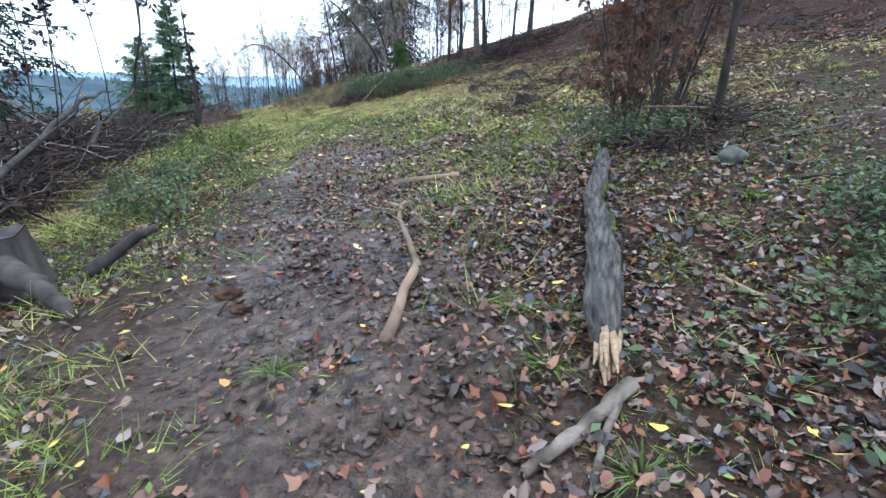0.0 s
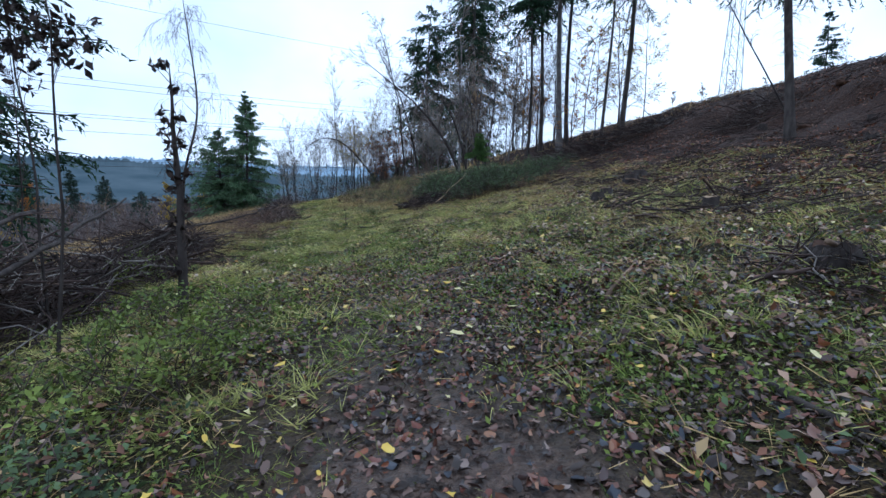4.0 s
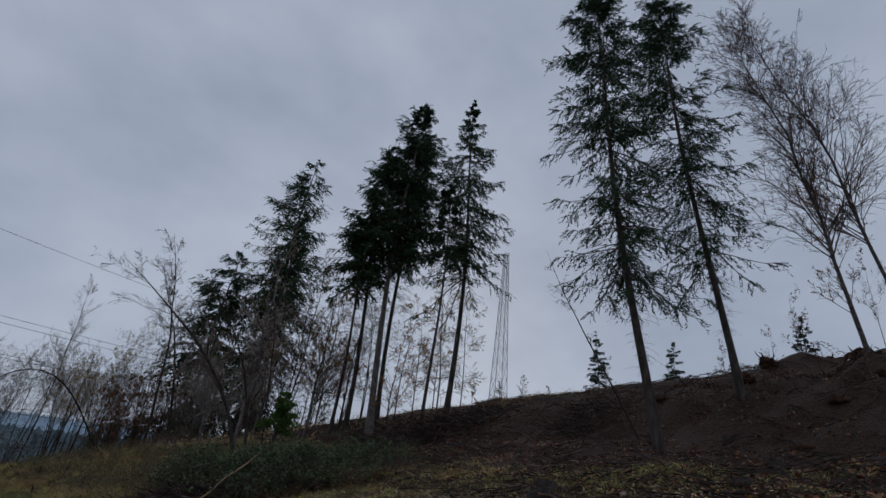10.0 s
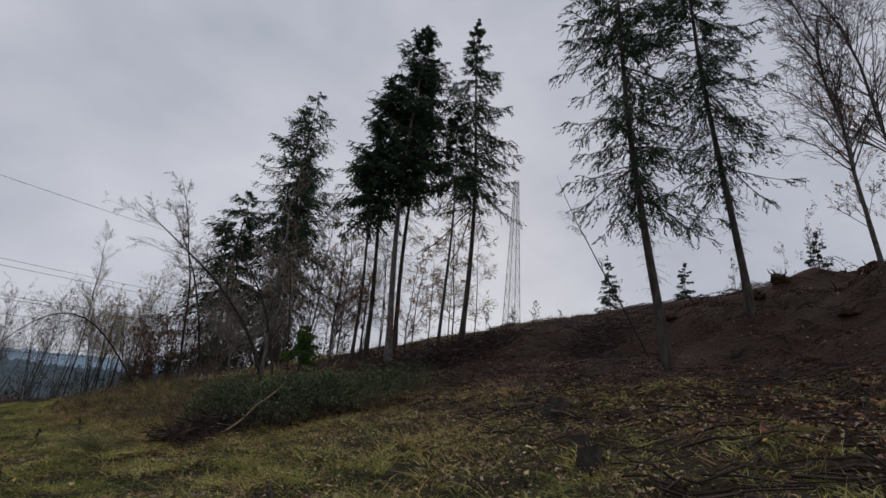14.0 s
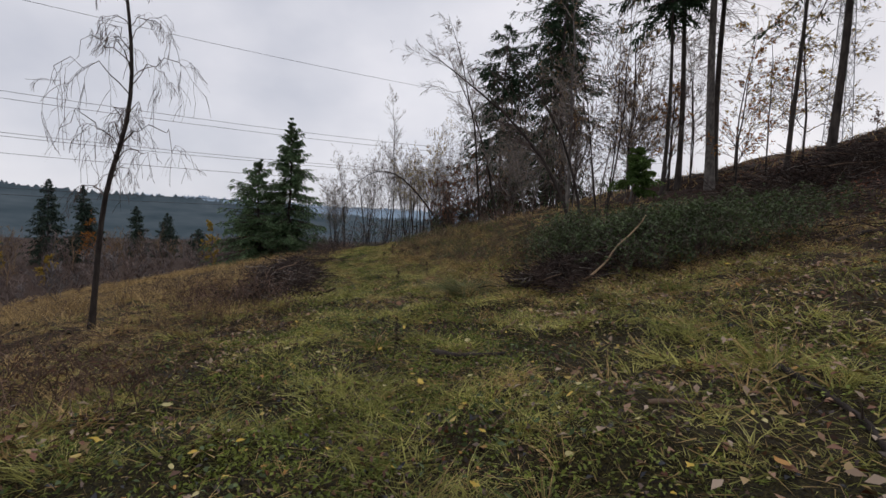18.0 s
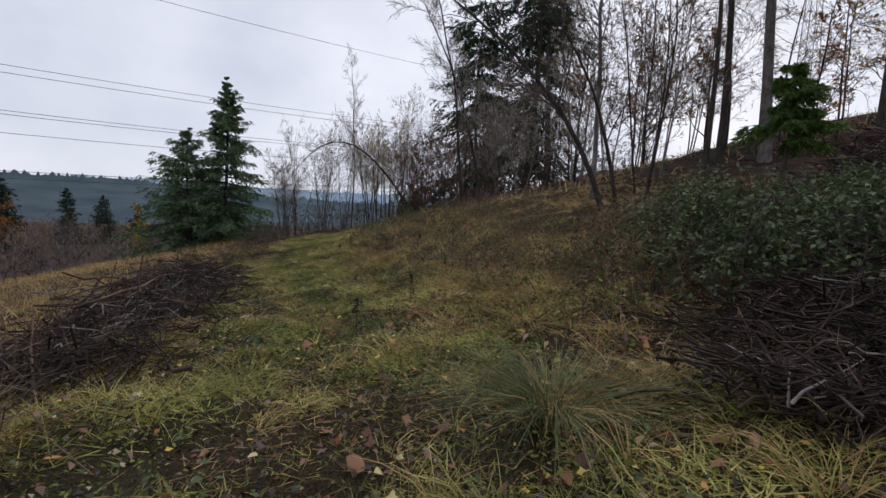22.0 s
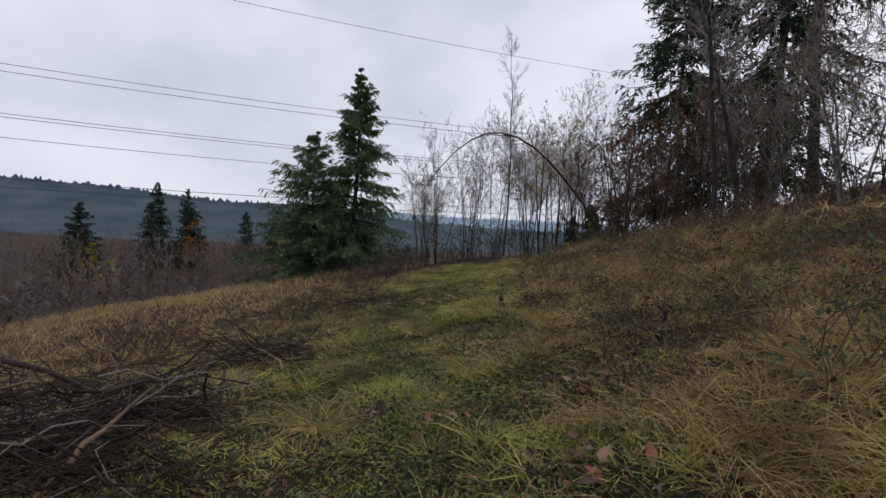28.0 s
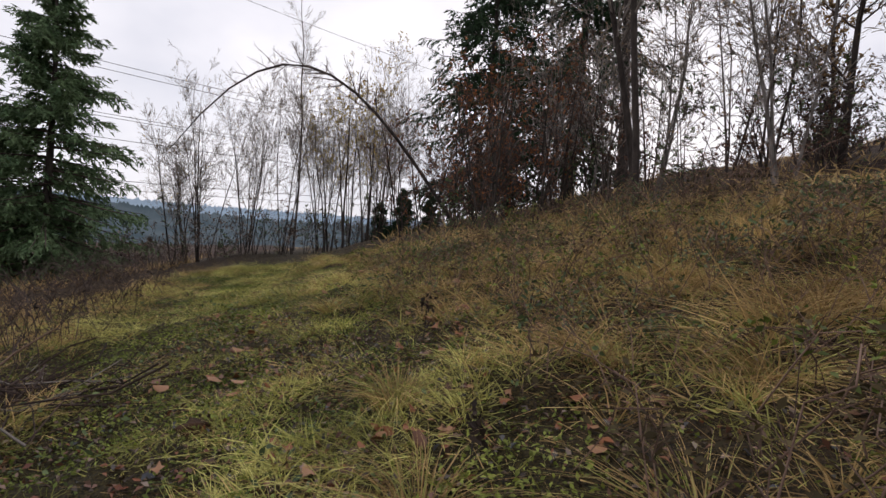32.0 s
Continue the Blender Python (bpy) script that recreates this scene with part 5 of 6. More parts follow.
part("cap", smooth(mesh("cap", *capped(np.array([[0, 0, 0.3], [0, 0, 0.312], [0, 0, 0.325]]), np.array([0.017, 0.017, 0.016]), 12))), BOTTLE, bottle)

# ---- pylon, cables, hut and fence on the hilltop ----
pylon = thing("lattice_pylon", stand(60.3, 151, 0.5), "tall steel lattice pylon on the hilltop", "pylon")
PH = 2.06 + 153 * math.tan(radians(26.3)) - float(ground(60.3, 151))


def half_width(z):
    return 2.9 - 2.3 * (z / PH) ** 0.8


levels = np.linspace(0, PH, 15)
for sx in (-1, 1):
    for sy in (-1, 1):
        leg = np.array([[sx * half_width(z), sy * half_width(z), z] for z in levels])
        part("leg", mesh("leg", *tubes(leg[None], np.full((1, 15), 0.12), 4)), STEEL, pylon)
corners = [(-1, -1), (1, -1), (1, 1), (-1, 1)]
for side in range(4):
    (ax, ay), (bx, by) = corners[side], corners[(side + 1) % 4]
    braces = []
    for z0, z1 in zip(levels[:-1], levels[1:]):
        w0, w1 = half_width(z0), half_width(z1)
        braces += [[(ax * w0, ay * w0, z0), (bx * w1, by * w1, z1)], [(bx * w0, by * w0, z0), (ax * w1, ay * w1, z1)], [(ax * w1, ay * w1, z1), (bx * w1, by * w1, z1)]]
    part("bracing", mesh("bracing", *tubes(np.array(braces), np.full((len(braces), 2), 0.06), 3)), STEEL, pylon)
for k, (z, side) in enumerate(((24, 0), (14.0, 0), (12.9, 2), (9.7, -1), (9.1, 1), (7.4, 0), (3.6, 3), (3.0, -2))):
    q = np.linspace(-160, 130, 40)
    cable = np.stack([-58 + 0.646 * q + 0.764 * side, 59.6 + 0.764 * q - 0.646 * side, z + 0.00045 * (q + 10) ** 2], -1)
    ob = part("power_cable", mesh("power_cable", *tubes(cable[None], np.full((1, 40), 0.026), 4)), WIRE)
    tagged(ob, "thin dark overhead power cable across the valley", "cable", "overhead cables")

hut_at = stand(37.5, 84, 0.4)
hut = thing("hut", hut_at, "small grey field hut on the hilltop", "hut")


def box(lo, hi):
    bm = bmesh.new()
    bmesh.ops.create_cube(bm, size=1)
    for v in bm.verts:
        v.co = Vector([lo[i] + (v.co[i] + 0.5) * (hi[i] - lo[i]) for i in range(3)])
    bmesh.ops.bevel(bm, geom=bm.edges[:], offset=0.02, segments=1, affect="EDGES")
    me = bpy.data.meshes.new("box")
    bm.to_mesh(me)
    bm.free()
    return me


part("wall", box((-1.6, -1.1, 0), (1.6, 1.1, 2.2)), PLANK, hut)
part("roof", mesh("roof", np.array([(-2, -1.5, 2.1), (2, -1.5, 2.1), (2, 0, 2.9), (-2, 0, 2.9), (2, 1.5, 2.1), (-2, 1.5, 2.1), (-2, -1.5, 2.2), (2, -1.5, 2.2), (2, 0, 3.0), (-2, 0, 3.0), (2, 1.5, 2.2), (-2, 1.5, 2.2)]), np.array([(6, 7, 8, 9), (9, 8, 10, 11), (0, 3, 2, 1), (3, 5, 4, 2), (0, 1, 7, 6), (4, 5, 11, 10)])), ROOF, hut)
part("door", box((-0.4, -1.13, 0), (0.4, -1.105, 1.9)), BARK_DARK, hut)
for k in range(14):
    x, y = 22 + k * 1.3, 50.5 + k * 0.4 - 0.25 * k
    ob = part("fence_post", mesh("fence_post", *capped(np.array([[0, 0, -0.3], [0.01, 0, 0.5], [0.02, 0.01, 1.25 + 0.1 * math.sin(k * 2)]]), np.array([0.05, 0.05, 0.042]), 7)), BARK_GREY)
    ob.location = stand(x, y)
    tagged(ob, "weathered wooden fence post on the crest", "post", "fence posts")
G = "young trees on the crest"
for x, y, h in ((17.5, 55, 2.2), (20.5, 56, 3.0), (24, 57, 2.5), (26, 55.5, 2.2), (28, 52, 5.5), (31, 47, 4), (15.5, 57, 2.0), (33, 43, 5), (35, 40, 6), (28.5, 33, 6), (30, 29, 7)):
    broadleaf(stand(x, y), h, "small bare young tree on the hilltop", "young_tree", 0.03, (0, 0), (0, 0), 12, 6, 3, 0.35, 45, 0.3, 0, 0.25, LEAF_BROWN, 260, 0.06, group=G, twig=TWIG_PALE)
for x, y, h in ((24.5, 49, 7), (29, 44.5, 5.5), (33.5, 36, 6)):
    spruce(stand(x, y), h, "thin young spruce on the crest", 0.85, 1.3, 1.2, 0.3, 0.05, group=G, fine=0.7, thin=0.3)
arch2 = broadleaf(stand(11.2, 27.5), 7.5, "thin bowed bare sapling on the slope", "bowed_sapling", 0.04, (-0.55, 0.05), (0, 0), 12, 4, 3, 0.2, 35, 0.3, 0.3, 0.45)

# ---- shrubs, brambles and valley woods ----


def bramble(x, y, w, h, count, label, leaf=LEAF_GREEN, canes=40, size=0.045, group="bramble thickets", name="bramble_bush", twig=TWIG):
    """A low thicket of arching canes with leaves."""
    base = stand(x, y)
    ob = thing(name, base, label, "shrub", group)
    a = rng.uniform(0, 2 * np.pi, canes)
    r0 = np.sqrt(rng.uniform(0, 1, canes)) * w * 0.75
    sx, sy = x + np.cos(a) * r0, y + np.sin(a) * r0
    b = rng.uniform(0, 2 * np.pi, canes)
    q = np.linspace(0, 1, 7)
    ln = rng.uniform(0.5, 1.1, canes) * w
    ht = h * rng.uniform(0.5, 1.1, canes)
    lx, ly = sx[:, None] + np.cos(b)[:, None] * q * ln[:, None], sy[:, None] + np.sin(b)[:, None] * q * ln[:, None]
    lz = ground(lx, ly) + ht[:, None] * np.sin(np.pi * (0.08 + 0.75 * q))
    lines = np.stack([lx, ly, lz], -1) - np.array(base) + rng.normal(size=(canes, 7, 3)) * 0.03
    rad = np.full((canes, 1), 0.005) * np.linspace(1, 0.5, 7)
    sub = offshoots(lines, rad, 7, 0.15, 1, 0.3, 50, 4, 0.2, 0.1, 0.7)
    part("cane_tangle", mesh("cane_tangle", *join(tubes(lines, rad, 3), ribbons(*sub))), twig, ob, kind="stuff")
    if count:
        p, _, _ = along(*sub, rng.integers(0, len(sub[0]), count), rng.uniform(0, 1, count))
        part("foliage", mesh("foliage", *leaves(p + rng.normal(size=p.shape) * 0.03, size, 0.35)), leaf, ob, kind="stuff")
    return ob


for x, y, w, h, c in ((-1.2, 24.6, 1.3, 0.9, 4200), (0.4, 25.6, 1.2, 0.9, 3200), (-2.6, 25.6, 1.2, 1.0, 3600), (-0.6, 26.8, 1.2, 0.9, 2600), (-4.0, 24.9, 0.8, 0.7, 1500), (-3.6, 26.8, 1.2, 1.0, 2400), (-3.1, 24.6, 1.0, 1.0, 3600), (-2.0, 25.0, 1.1, 1.05, 4000), (-2.6, 23.4, 0.8, 0.6, 1400), (-1.8, 23.8, 0.9, 0.8, 2000), (-3.9, 25.7, 0.9, 1.1, 2800)):
    bramble(x, y, w, h, c, "dark green bramble thicket over dead branches", size=0.034, canes=70)
for x, y, w, h, c in ((-3.3, 6.0, 0.6, 0.35, 900), (-3.6, 7.3, 0.7, 0.45, 1100), (-3.9, 8.6, 0.7, 0.4, 900), (-3.1, 5.0, 0.5, 0.3, 700), (-6.9, 11.4, 0.7, 0.4, 600), (-8.1, 13.0, 0.8, 0.45, 700), (1.9, 5.0, 0.6, 0.3, 700), (2.6, 2.6, 0.6, 0.3, 900), (2.1, 1.6, 0.5, 0.28, 700)):
    bramble(x, y, w, h, int(c * 1.5), "low green brambles at the track edge", HERB if y > 6 else LEAF_GREEN, 26, 0.024)
G = "bare shrubs"
for x, y, w, h in ((-9.6, 21.6, 1.1, 0.7), (-11.0, 22.6, 1.0, 0.7), (-8.2, 17.4, 0.8, 0.5), (-10.2, 17.6, 1.2, 0.7), (-12.4, 24.0, 1.2, 0.8), (-4.0, 29.4, 1.3, 0.7), (-17.6, 40.0, 1.1, 0.9), (-18.6, 42.4, 1.2, 1.0), (-16.6, 36.6, 1.0, 0.8), (-19.6, 45, 1.3, 1.0), (-17.2, 33.6, 1.2, 0.8), (-9.4, 10.2, 1.2, 0.8), (-11.4, 13.4, 1.3, 0.9), (-11.2, 9.0, 1.4, 1.0), (-7.6, 6.4, 1.3, 0.8), (-8.8, 4.0, 1.5, 0.9), (-3.2, 30.6, 1.2, 0.8), (-1.8, 28.6, 1.2, 0.8), (-6.4, 38.2, 1.4, 0.9), (-8.0, 43.0, 1.4, 0.9)):
    bramble(x, y, w, h, 130, "thicket of brown withered stalks and thin canes", LEAF_BROWN if x > -9 else LEAF_DARK, 42 if x > -15 else 60, 0.03, G, "withered_thicket", STALK if x > -15 else TWIG)
for x, y, w, h in ((-9.8, 8.0, 1.4, 1.3), (-11.2, 6.0, 1.5, 1.4), (-12.8, 10.6, 1.5, 1.4)):
    bramble(x, y, w, h, 700, "beech shrub with orange-brown leaves below the bank", LEAF_ORANGE, 40, 0.045, "orange shrubs", "beech_shrub")
for k in range(60):
    y = 24.5 + 20 * k / 59
    x = float(np.interp(y, GRID_Y, MID_X)) + 1.9 + 5.5 * ((k * 0.618) % 1)
    bramble(x, y, 0.75, 0.45 + 0.25 * (k % 3) / 2, 420, "weeds and low brambles overgrown with tall grass", HERB if k % 4 == 0 else LEAF_GREEN if k % 2 else LEAF_WITHER, 20, 0.026, "overgrown weeds", "weed_clump", STALK)
# shrubs and low growth at the foot of the thicket and the wood edge
for k in range(46):
    s = k / 45
    x, y = (-27 + 12 * s, 55.5 + 6.5 * s) if k % 2 else (-12.5 + 14 * s, 47.5 + 2.5 * math.sin(s * 9))
    broadleaf(stand(x, y), 1.7 + 1.5 * (k % 5) / 4, "tangled bare undergrowth of the wood edge", "undergrowth_shrub", 0.02, (0, 0), (0, 0), 7, 4, 0, 0.5, 55, 0.2, 0, 0.03, LEAF_BROWN if k % 3 else LEAF_GREEN, 160 if k % 3 else 380, 0.05, haze=0.006, group="undergrowth", category="shrub", stems=4, splay=0.3, twig=TWIG if k % 2 == 0 else TWIG_PALE)
for x, y, h in ((-15.0, 60.5, 2.6), (-13.6, 61.5, 2.2), (-16.4, 61.8, 2.4)):
    spruce(stand(x, y), h, "young spruce at the foot of the thicket", 0.95, 0.9, 2.0, 0.15, 0.04, NEEDLE, dead=False, group="young spruces")


def far_woods(name, label, xs, ys, count, height, mat, start=17):
    """Bare valley woods: trunks with a haze of branches."""
    x, y = rng.uniform(*xs, count), rng.uniform(*ys, count)
    keep = (offset(x, y) < -start) & (value_noise(x * 0.05, y * 0.05, 31) > -0.5)
    x, y = x[keep], y[keep]
    h = height * rng.uniform(0.45, 1.3, len(x))
    s = np.linspace(0, 1, 5)
    lines = np.stack([x, y, ground(x, y)], -1)[:, None] + np.stack([0 * s, 0 * s, s], -1)[None] * h[:, None, None]
    lines[:, 1:, :2] += rng.normal(size=(len(x), 4, 2)) * 0.3
    rad = (h * 0.012)[:, None] * np.linspace(1, 0.25, 5)
    l1 = offshoots(lines, rad, 9, 0.12, 1, 0.45, 40, 3, 0.5, 0, 0.5)
    l2 = offshoots(*l1, 5, 0.15, 1, 0.6, 40, 3, 0.3, 0, 0.6)
    l2 = (l2[0], np.maximum(l2[1], 0.026))
    ob = part(name, mesh(name, *join(tubes(lines, rad, 3), ribbons(*l1), ribbons(*l2))), mat)
    return tagged(ob, label, "woods", kind="stuff")


far_woods("valley_woods", "bare grey-brown woods filling the valley", (-170, -20), (-10, 190), 560, 5.2, WOODS, 42)
far_woods("valley_woods", "ochre-leaved trees among the valley woods", (-150, -20), (-10, 170), 300, 6.0, WOODS_OCHRE, 40)
far_woods("valley_woods", "pale grey bare trees in the valley", (-150, -20), (-10, 170), 330, 5.6, WOODS_GREY, 42)
far_woods("valley_shrubs", "brown scrub on the valley side", (-75, -18), (0, 100), 620, 2.3, WOODS, 17)
far_woods("valley_shrubs", "grey-brown bare scrub below the track", (-60, -18), (0, 90), 260, 2.8, WOODS_GREY, 19)
G = "valley trees with leaves"
for x, y, h in ((-97, 93, 9), (-62, 58, 4.5), (-88, 70, 5.5), (-38, 62, 5), (-46, 66, 6), (-110, 105, 11)):
    broadleaf(stand(x, y), h, "valley tree with yellow-brown autumn leaves", "yellowing_tree", 0.08, (0, 0), (0, 0), 18, 6, 4, 0.4, 45, 0.2, 0, 0.1, LEAF_YELLOW if h < 7 else LEAF_ORANGE, 1500, 0.14, group=G)

# ---- ground cover ----
AREA = (-21.0, 9.0, -1.5, 50.0)


def scatter(count, weight, area=AREA, near=4.0, bare=0.85):
    """Places in the plan, thickest along the track, kept by a weight function."""
    y = rng.uniform(area[2], area[3], count)
    o = rng.laplace(0, near, count)
    x = np.interp(y, GRID_Y, MID_X) + o
    cover_at = covers(x, y)
    w = weight(x, y, o, *cover_at) * (x > area[0]) * (x < area[1]) * (1 - bare * cover_at[0])
    keep = rng.uniform(0, 1, count) < w
    x, y = x[keep], y[keep]
    return np.stack([x, y, ground(x, y)], -1)


def tufts(seeds, per, spread, length, width, lean=(0.1, 0.8), bend=(0.4, 1.2), segs=2):
    """Grass clumps: blades that arch outwards from each seed."""
    p = np.repeat(seeds, per, 0)
    n = len(p)
    a = rng.uniform(0, 2 * np.pi, n)
    r = np.sqrt(rng.uniform(0, 1, n)) * spread
    out = np.stack([np.cos(a), np.sin(a), 0 * a], -1)
    p = p + out * r[:, None]
    p[:, 2] = ground(p[:, 0], p[:, 1]) - 0.01
    common = np.repeat(rng.normal(size=(len(seeds), 3)) * [0.35, 0.35, 0], per, 0)
    size = np.repeat(rng.uniform(0.5, 1.35, len(seeds)) * (0.6 + 0.8 * np.clip(value_noise(seeds[:, 0] * 0.8, seeds[:, 1] * 0.8, 56) + 0.35, 0, 1)), per) * rng.uniform(*length, n)
    return blades(p, unit(out * rng.uniform(*lean, n)[:, None] + common + [0, 0, 1]), size, rng.uniform(*width, n), rng.uniform(*bend, n), segs)


def upright(n, spread):
    return unit(np.concatenate([rng.normal(size=(n, 2)) * spread, np.ones((n, 1))], 1))


def cover_stuff(name, label, category, co_f, mat):
    return tagged(part(name, mesh(name, *co_f), mat), label, category, kind="stuff")


# short turf grass, in clumps
def mound(x, y):
    """The hummocks on which the grass stands in clumps."""
    return value_noise(x * 1.7, y * 1.7, 16)


seeds = scatter(110000, lambda x, y, o, m, g, d, l: np.clip((g + 0.15) * (1 - 0.8 * m) * (1 - 0.5 * l) * np.clip(0.4 + 1.5 * mound(x, y) + 0.7 * value_noise(x * 1.9, y * 1.9, 43), 0.04, 1), 0, 1), near=3.2)
cover_stuff("turf_grass", "short green grass on the track and slope", "grass", tufts(seeds, 6, 0.06, (0.06, 0.2), (0.006, 0.012), (0.3, 1.4), (0.1, 0.9), 1), GRASS)
# fresh grass in patches among the leaves and on the bank
seeds = scatter(48000, lambda x, y, o, m, g, d, l: np.clip(3.2 * value_noise(x * 1.5 + 3, y * 1.5, 44) - 0.5, 0, 1) * np.clip(1 - 0.6 * m, 0, 1) * np.where((o < -1.0) | (o > 0.7) & (y < 8), 1.0, 0.7) * np.clip((22 - y) / 8, 0.15, 1), (-9, 8, -1.2, 34), 2.6)
cover_stuff("fresh_grass", "fresh bright green grass in small patches", "grass", tufts(seeds, 7, 0.05, (0.05, 0.15), (0.005, 0.01), (0.2, 1.2), (0.1, 0.8), 1), GRASS_FRESH)
seeds = scatter(5200, lambda x, y, o, m, g, d, l: np.clip(2.6 * value_noise(x * 1.6 + 9, y * 1.6, 91) - 0.1, 0, 1) * np.clip((np.abs(o - 0.1) - 0.5) / 0.6, 0, 1) * np.clip((o + 3.2) / 0.6, 0, 1) * np.where((o < -0.8) & (y < 3.6), 0.05, 1), (-5, 5, 0.4, 9), 2.0)
cover_stuff("soft_grass", "soft green grass growing through the fallen leaves", "grass", tufts(seeds, 14, 0.07, (0.06, 0.16), (0.003, 0.006), (0.3, 1.2), (0.3, 1.1), 2), GRASS_SOFT)
p = scatter(9000, lambda x, y, o, m, g, d, l: np.clip(2.4 * value_noise(x * 1.2 + 4, y * 1.2, 92) - 0.2, 0, 1) * np.clip((o - 0.8) / 0.8, 0, 1), (0.5, 5, 0.3, 7), 2.4)
p[:, 2] += rng.uniform(0.02, 0.07, len(p))
cover_stuff("ground_herbs", "small dark green herbs among the fallen leaves", "plants", leaves(p, 0.03, 0.5), LEAF_GREEN)
# dead blades matted into the turf
p = scatter(190000, lambda x, y, o, m, g, d, l: np.clip((0.35 + 0.65 * d) * (1 - m) * np.clip((y - 3) / 4, 0.1, 1) * np.clip(0.6 + 1.4 * value_noise(x * 1.2, y * 1.2, 49), 0.1, 1), 0, 1), near=3.2)
n = len(p)
p[:, 2] += rng.uniform(0.005, 0.05, n)
cover_stuff("matted_grass", "matted dead grass blades lying in the turf", "grass", blades(p, unit(rng.normal(size=(n, 3)) * [1, 1, 0.25] + [0, 0, 0.15]), rng.uniform(0.06, 0.2, n), rng.uniform(0.004, 0.008, n), 0.15, 1), GRASS_DRY)
# long dry grass
seeds = scatter(24000, lambda x, y, o, m, g, d, l: np.clip(d * 1.15 - 0.15, 0, 1) * np.where(np.abs(o + 0.3) < 1.0, 0.2, 1) * np.clip(0.4 + 1.2 * mound(x, y) + 0.8 * value_noise(x * 1.1, y * 1.1, 52), 0.06, 1), near=5.0)
cover_stuff("dry_grass", "long dry straw-coloured grass beside the track", "grass", tufts(seeds, 17, 0.05, (0.2, 0.48), (0.004, 0.008), (0.1, 0.8), (0.5, 1.45), 3), GRASS_DRY)
# tall straw on the bank above the track
y = rng.uniform(23.5, 46, 9000)
o = rng.uniform(1.5, 9.5, 9000)
x = np.interp(y, GRID_Y, MID_X) + o
keep = rng.uniform(0, 1, 9000) < np.clip(0.25 + 1.2 * mound(x, y) + 0.5 * value_noise(x * 0.8, y * 0.8, 58), 0.03, 0.8) * np.clip((o - 1.8) / 1.8, 0, 1) * np.clip((8 - o) / 3, 0.2, 1)
cover_stuff("bank_straw", "tall drooping straw on the bank above the track", "grass", tufts(np.stack([x, y, ground(x, y)], -1)[keep], 13, 0.07, (0.22, 0.6), (0.004, 0.009), (0.1, 0.9), (0.2, 1.3), 3), GRASS_DRY)
# green tufts among the dry grass
seeds = scatter(8000, lambda x, y, o, m, g, d, l: np.clip(0.8 * (y > 6) * (1 - m) * np.clip(0.3 + 1.3 * mound(x, y) + 0.5 * value_noise(x * 0.9, y * 0.9, 46), 0.03, 1), 0, 1), near=3.6)
cover_stuff("long_grass", "longer green grass leaning over in tufts", "grass", tufts(seeds, 16, 0.04, (0.16, 0.38), (0.004, 0.008), (0.1, 0.8), (0.5, 1.4), 3), GRASS)
# herbs in mounds
p = scatter(420000, lambda x, y, o, m, g, d, l: np.clip((0.6 * g + 0.4) * (1 - 0.85 * m) * np.clip(1.4 * value_noise(x * 1.3, y * 1.3, 51) + 0.45 - 0.8 * mound(x, y), 0.1, 1) * np.clip((y - 1) / 4, 0.25, 1), 0, 1), near=3.0)
p[:, 2] += rng.uniform(0.005, 0.06, len(p)) + 0.12 * np.clip(value_noise(p[:, 0] * 2.3, p[:, 1] * 2.3, 53), 0, 1) * rng.uniform(0.3, 1, len(p))
cover_stuff("ground_herbs", "low green herbs and creeping leaves", "plants", leaves(p, 0.019, 0.35), HERB)
p = scatter(30000, lambda x, y, o, m, g, d, l: np.clip((0.6 * g + 0.3) * (1 - 0.8 * m) * np.clip(3 * value_noise(x * 0.9, y * 0.9, 54), 0, 1), 0, 1), near=3.0)
p[:, 2] += rng.uniform(0.01, 0.12, len(p))
cover_stuff("broad_herbs", "broad-leaved dark green weeds in the grass", "plants", leaves(p, 0.03, 0.4), LEAF_GREEN)
# small torn leaves trodden into the start of the path
p = scatter(40000, lambda x, y, o, m, g, d, l: np.clip((o + 1.0) / 1.2, 0, 1) * np.clip((6 - y) / 2, 0, 1) * np.clip(0.6 + value_noise(x * 2.2, y * 2.2, 59), 0, 1), (-2, 4, -0.8, 6), 1.5)
p[:, 2] += rng.uniform(0.004, 0.02, len(p))
cover_stuff("torn_leaves", "small torn brown leaves trodden into the mud", "leaves", leaves(p, 0.017, 0.6, 0.5), LITTER)
# clods of trodden mud
bm = bmesh.new()
bmesh.ops.create_icosphere(bm, subdivisions=1, radius=1)
ball = np.array([v.co[:] for v in bm.verts])
ball_faces = np.array([[v.index for v in f.verts] for f in bm.faces])
bm.free()
p = scatter(17000, lambda x, y, o, m, g, d, l: np.clip(1.3 * m - 0.25, 0, 1) + 0.15 * l, (-4, 3, -0.8, 9), 1.6, 0.0)
size = 0.005 + 0.02 * rng.uniform(0, 1, len(p)) ** 4
lumps = p[:, None] + ball * (1 + 0.45 * rng.normal(size=(len(p), len(ball), 1))) * size[:, None, None] * [1.6, 1.6, 0.4]
cover_stuff("mud_clods", "wet dark clods of trodden mud", "mud", (lumps.reshape(-1, 3), (np.arange(len(p))[:, None, None] * len(ball) + ball_faces).reshape(-1, 3)), MUD)
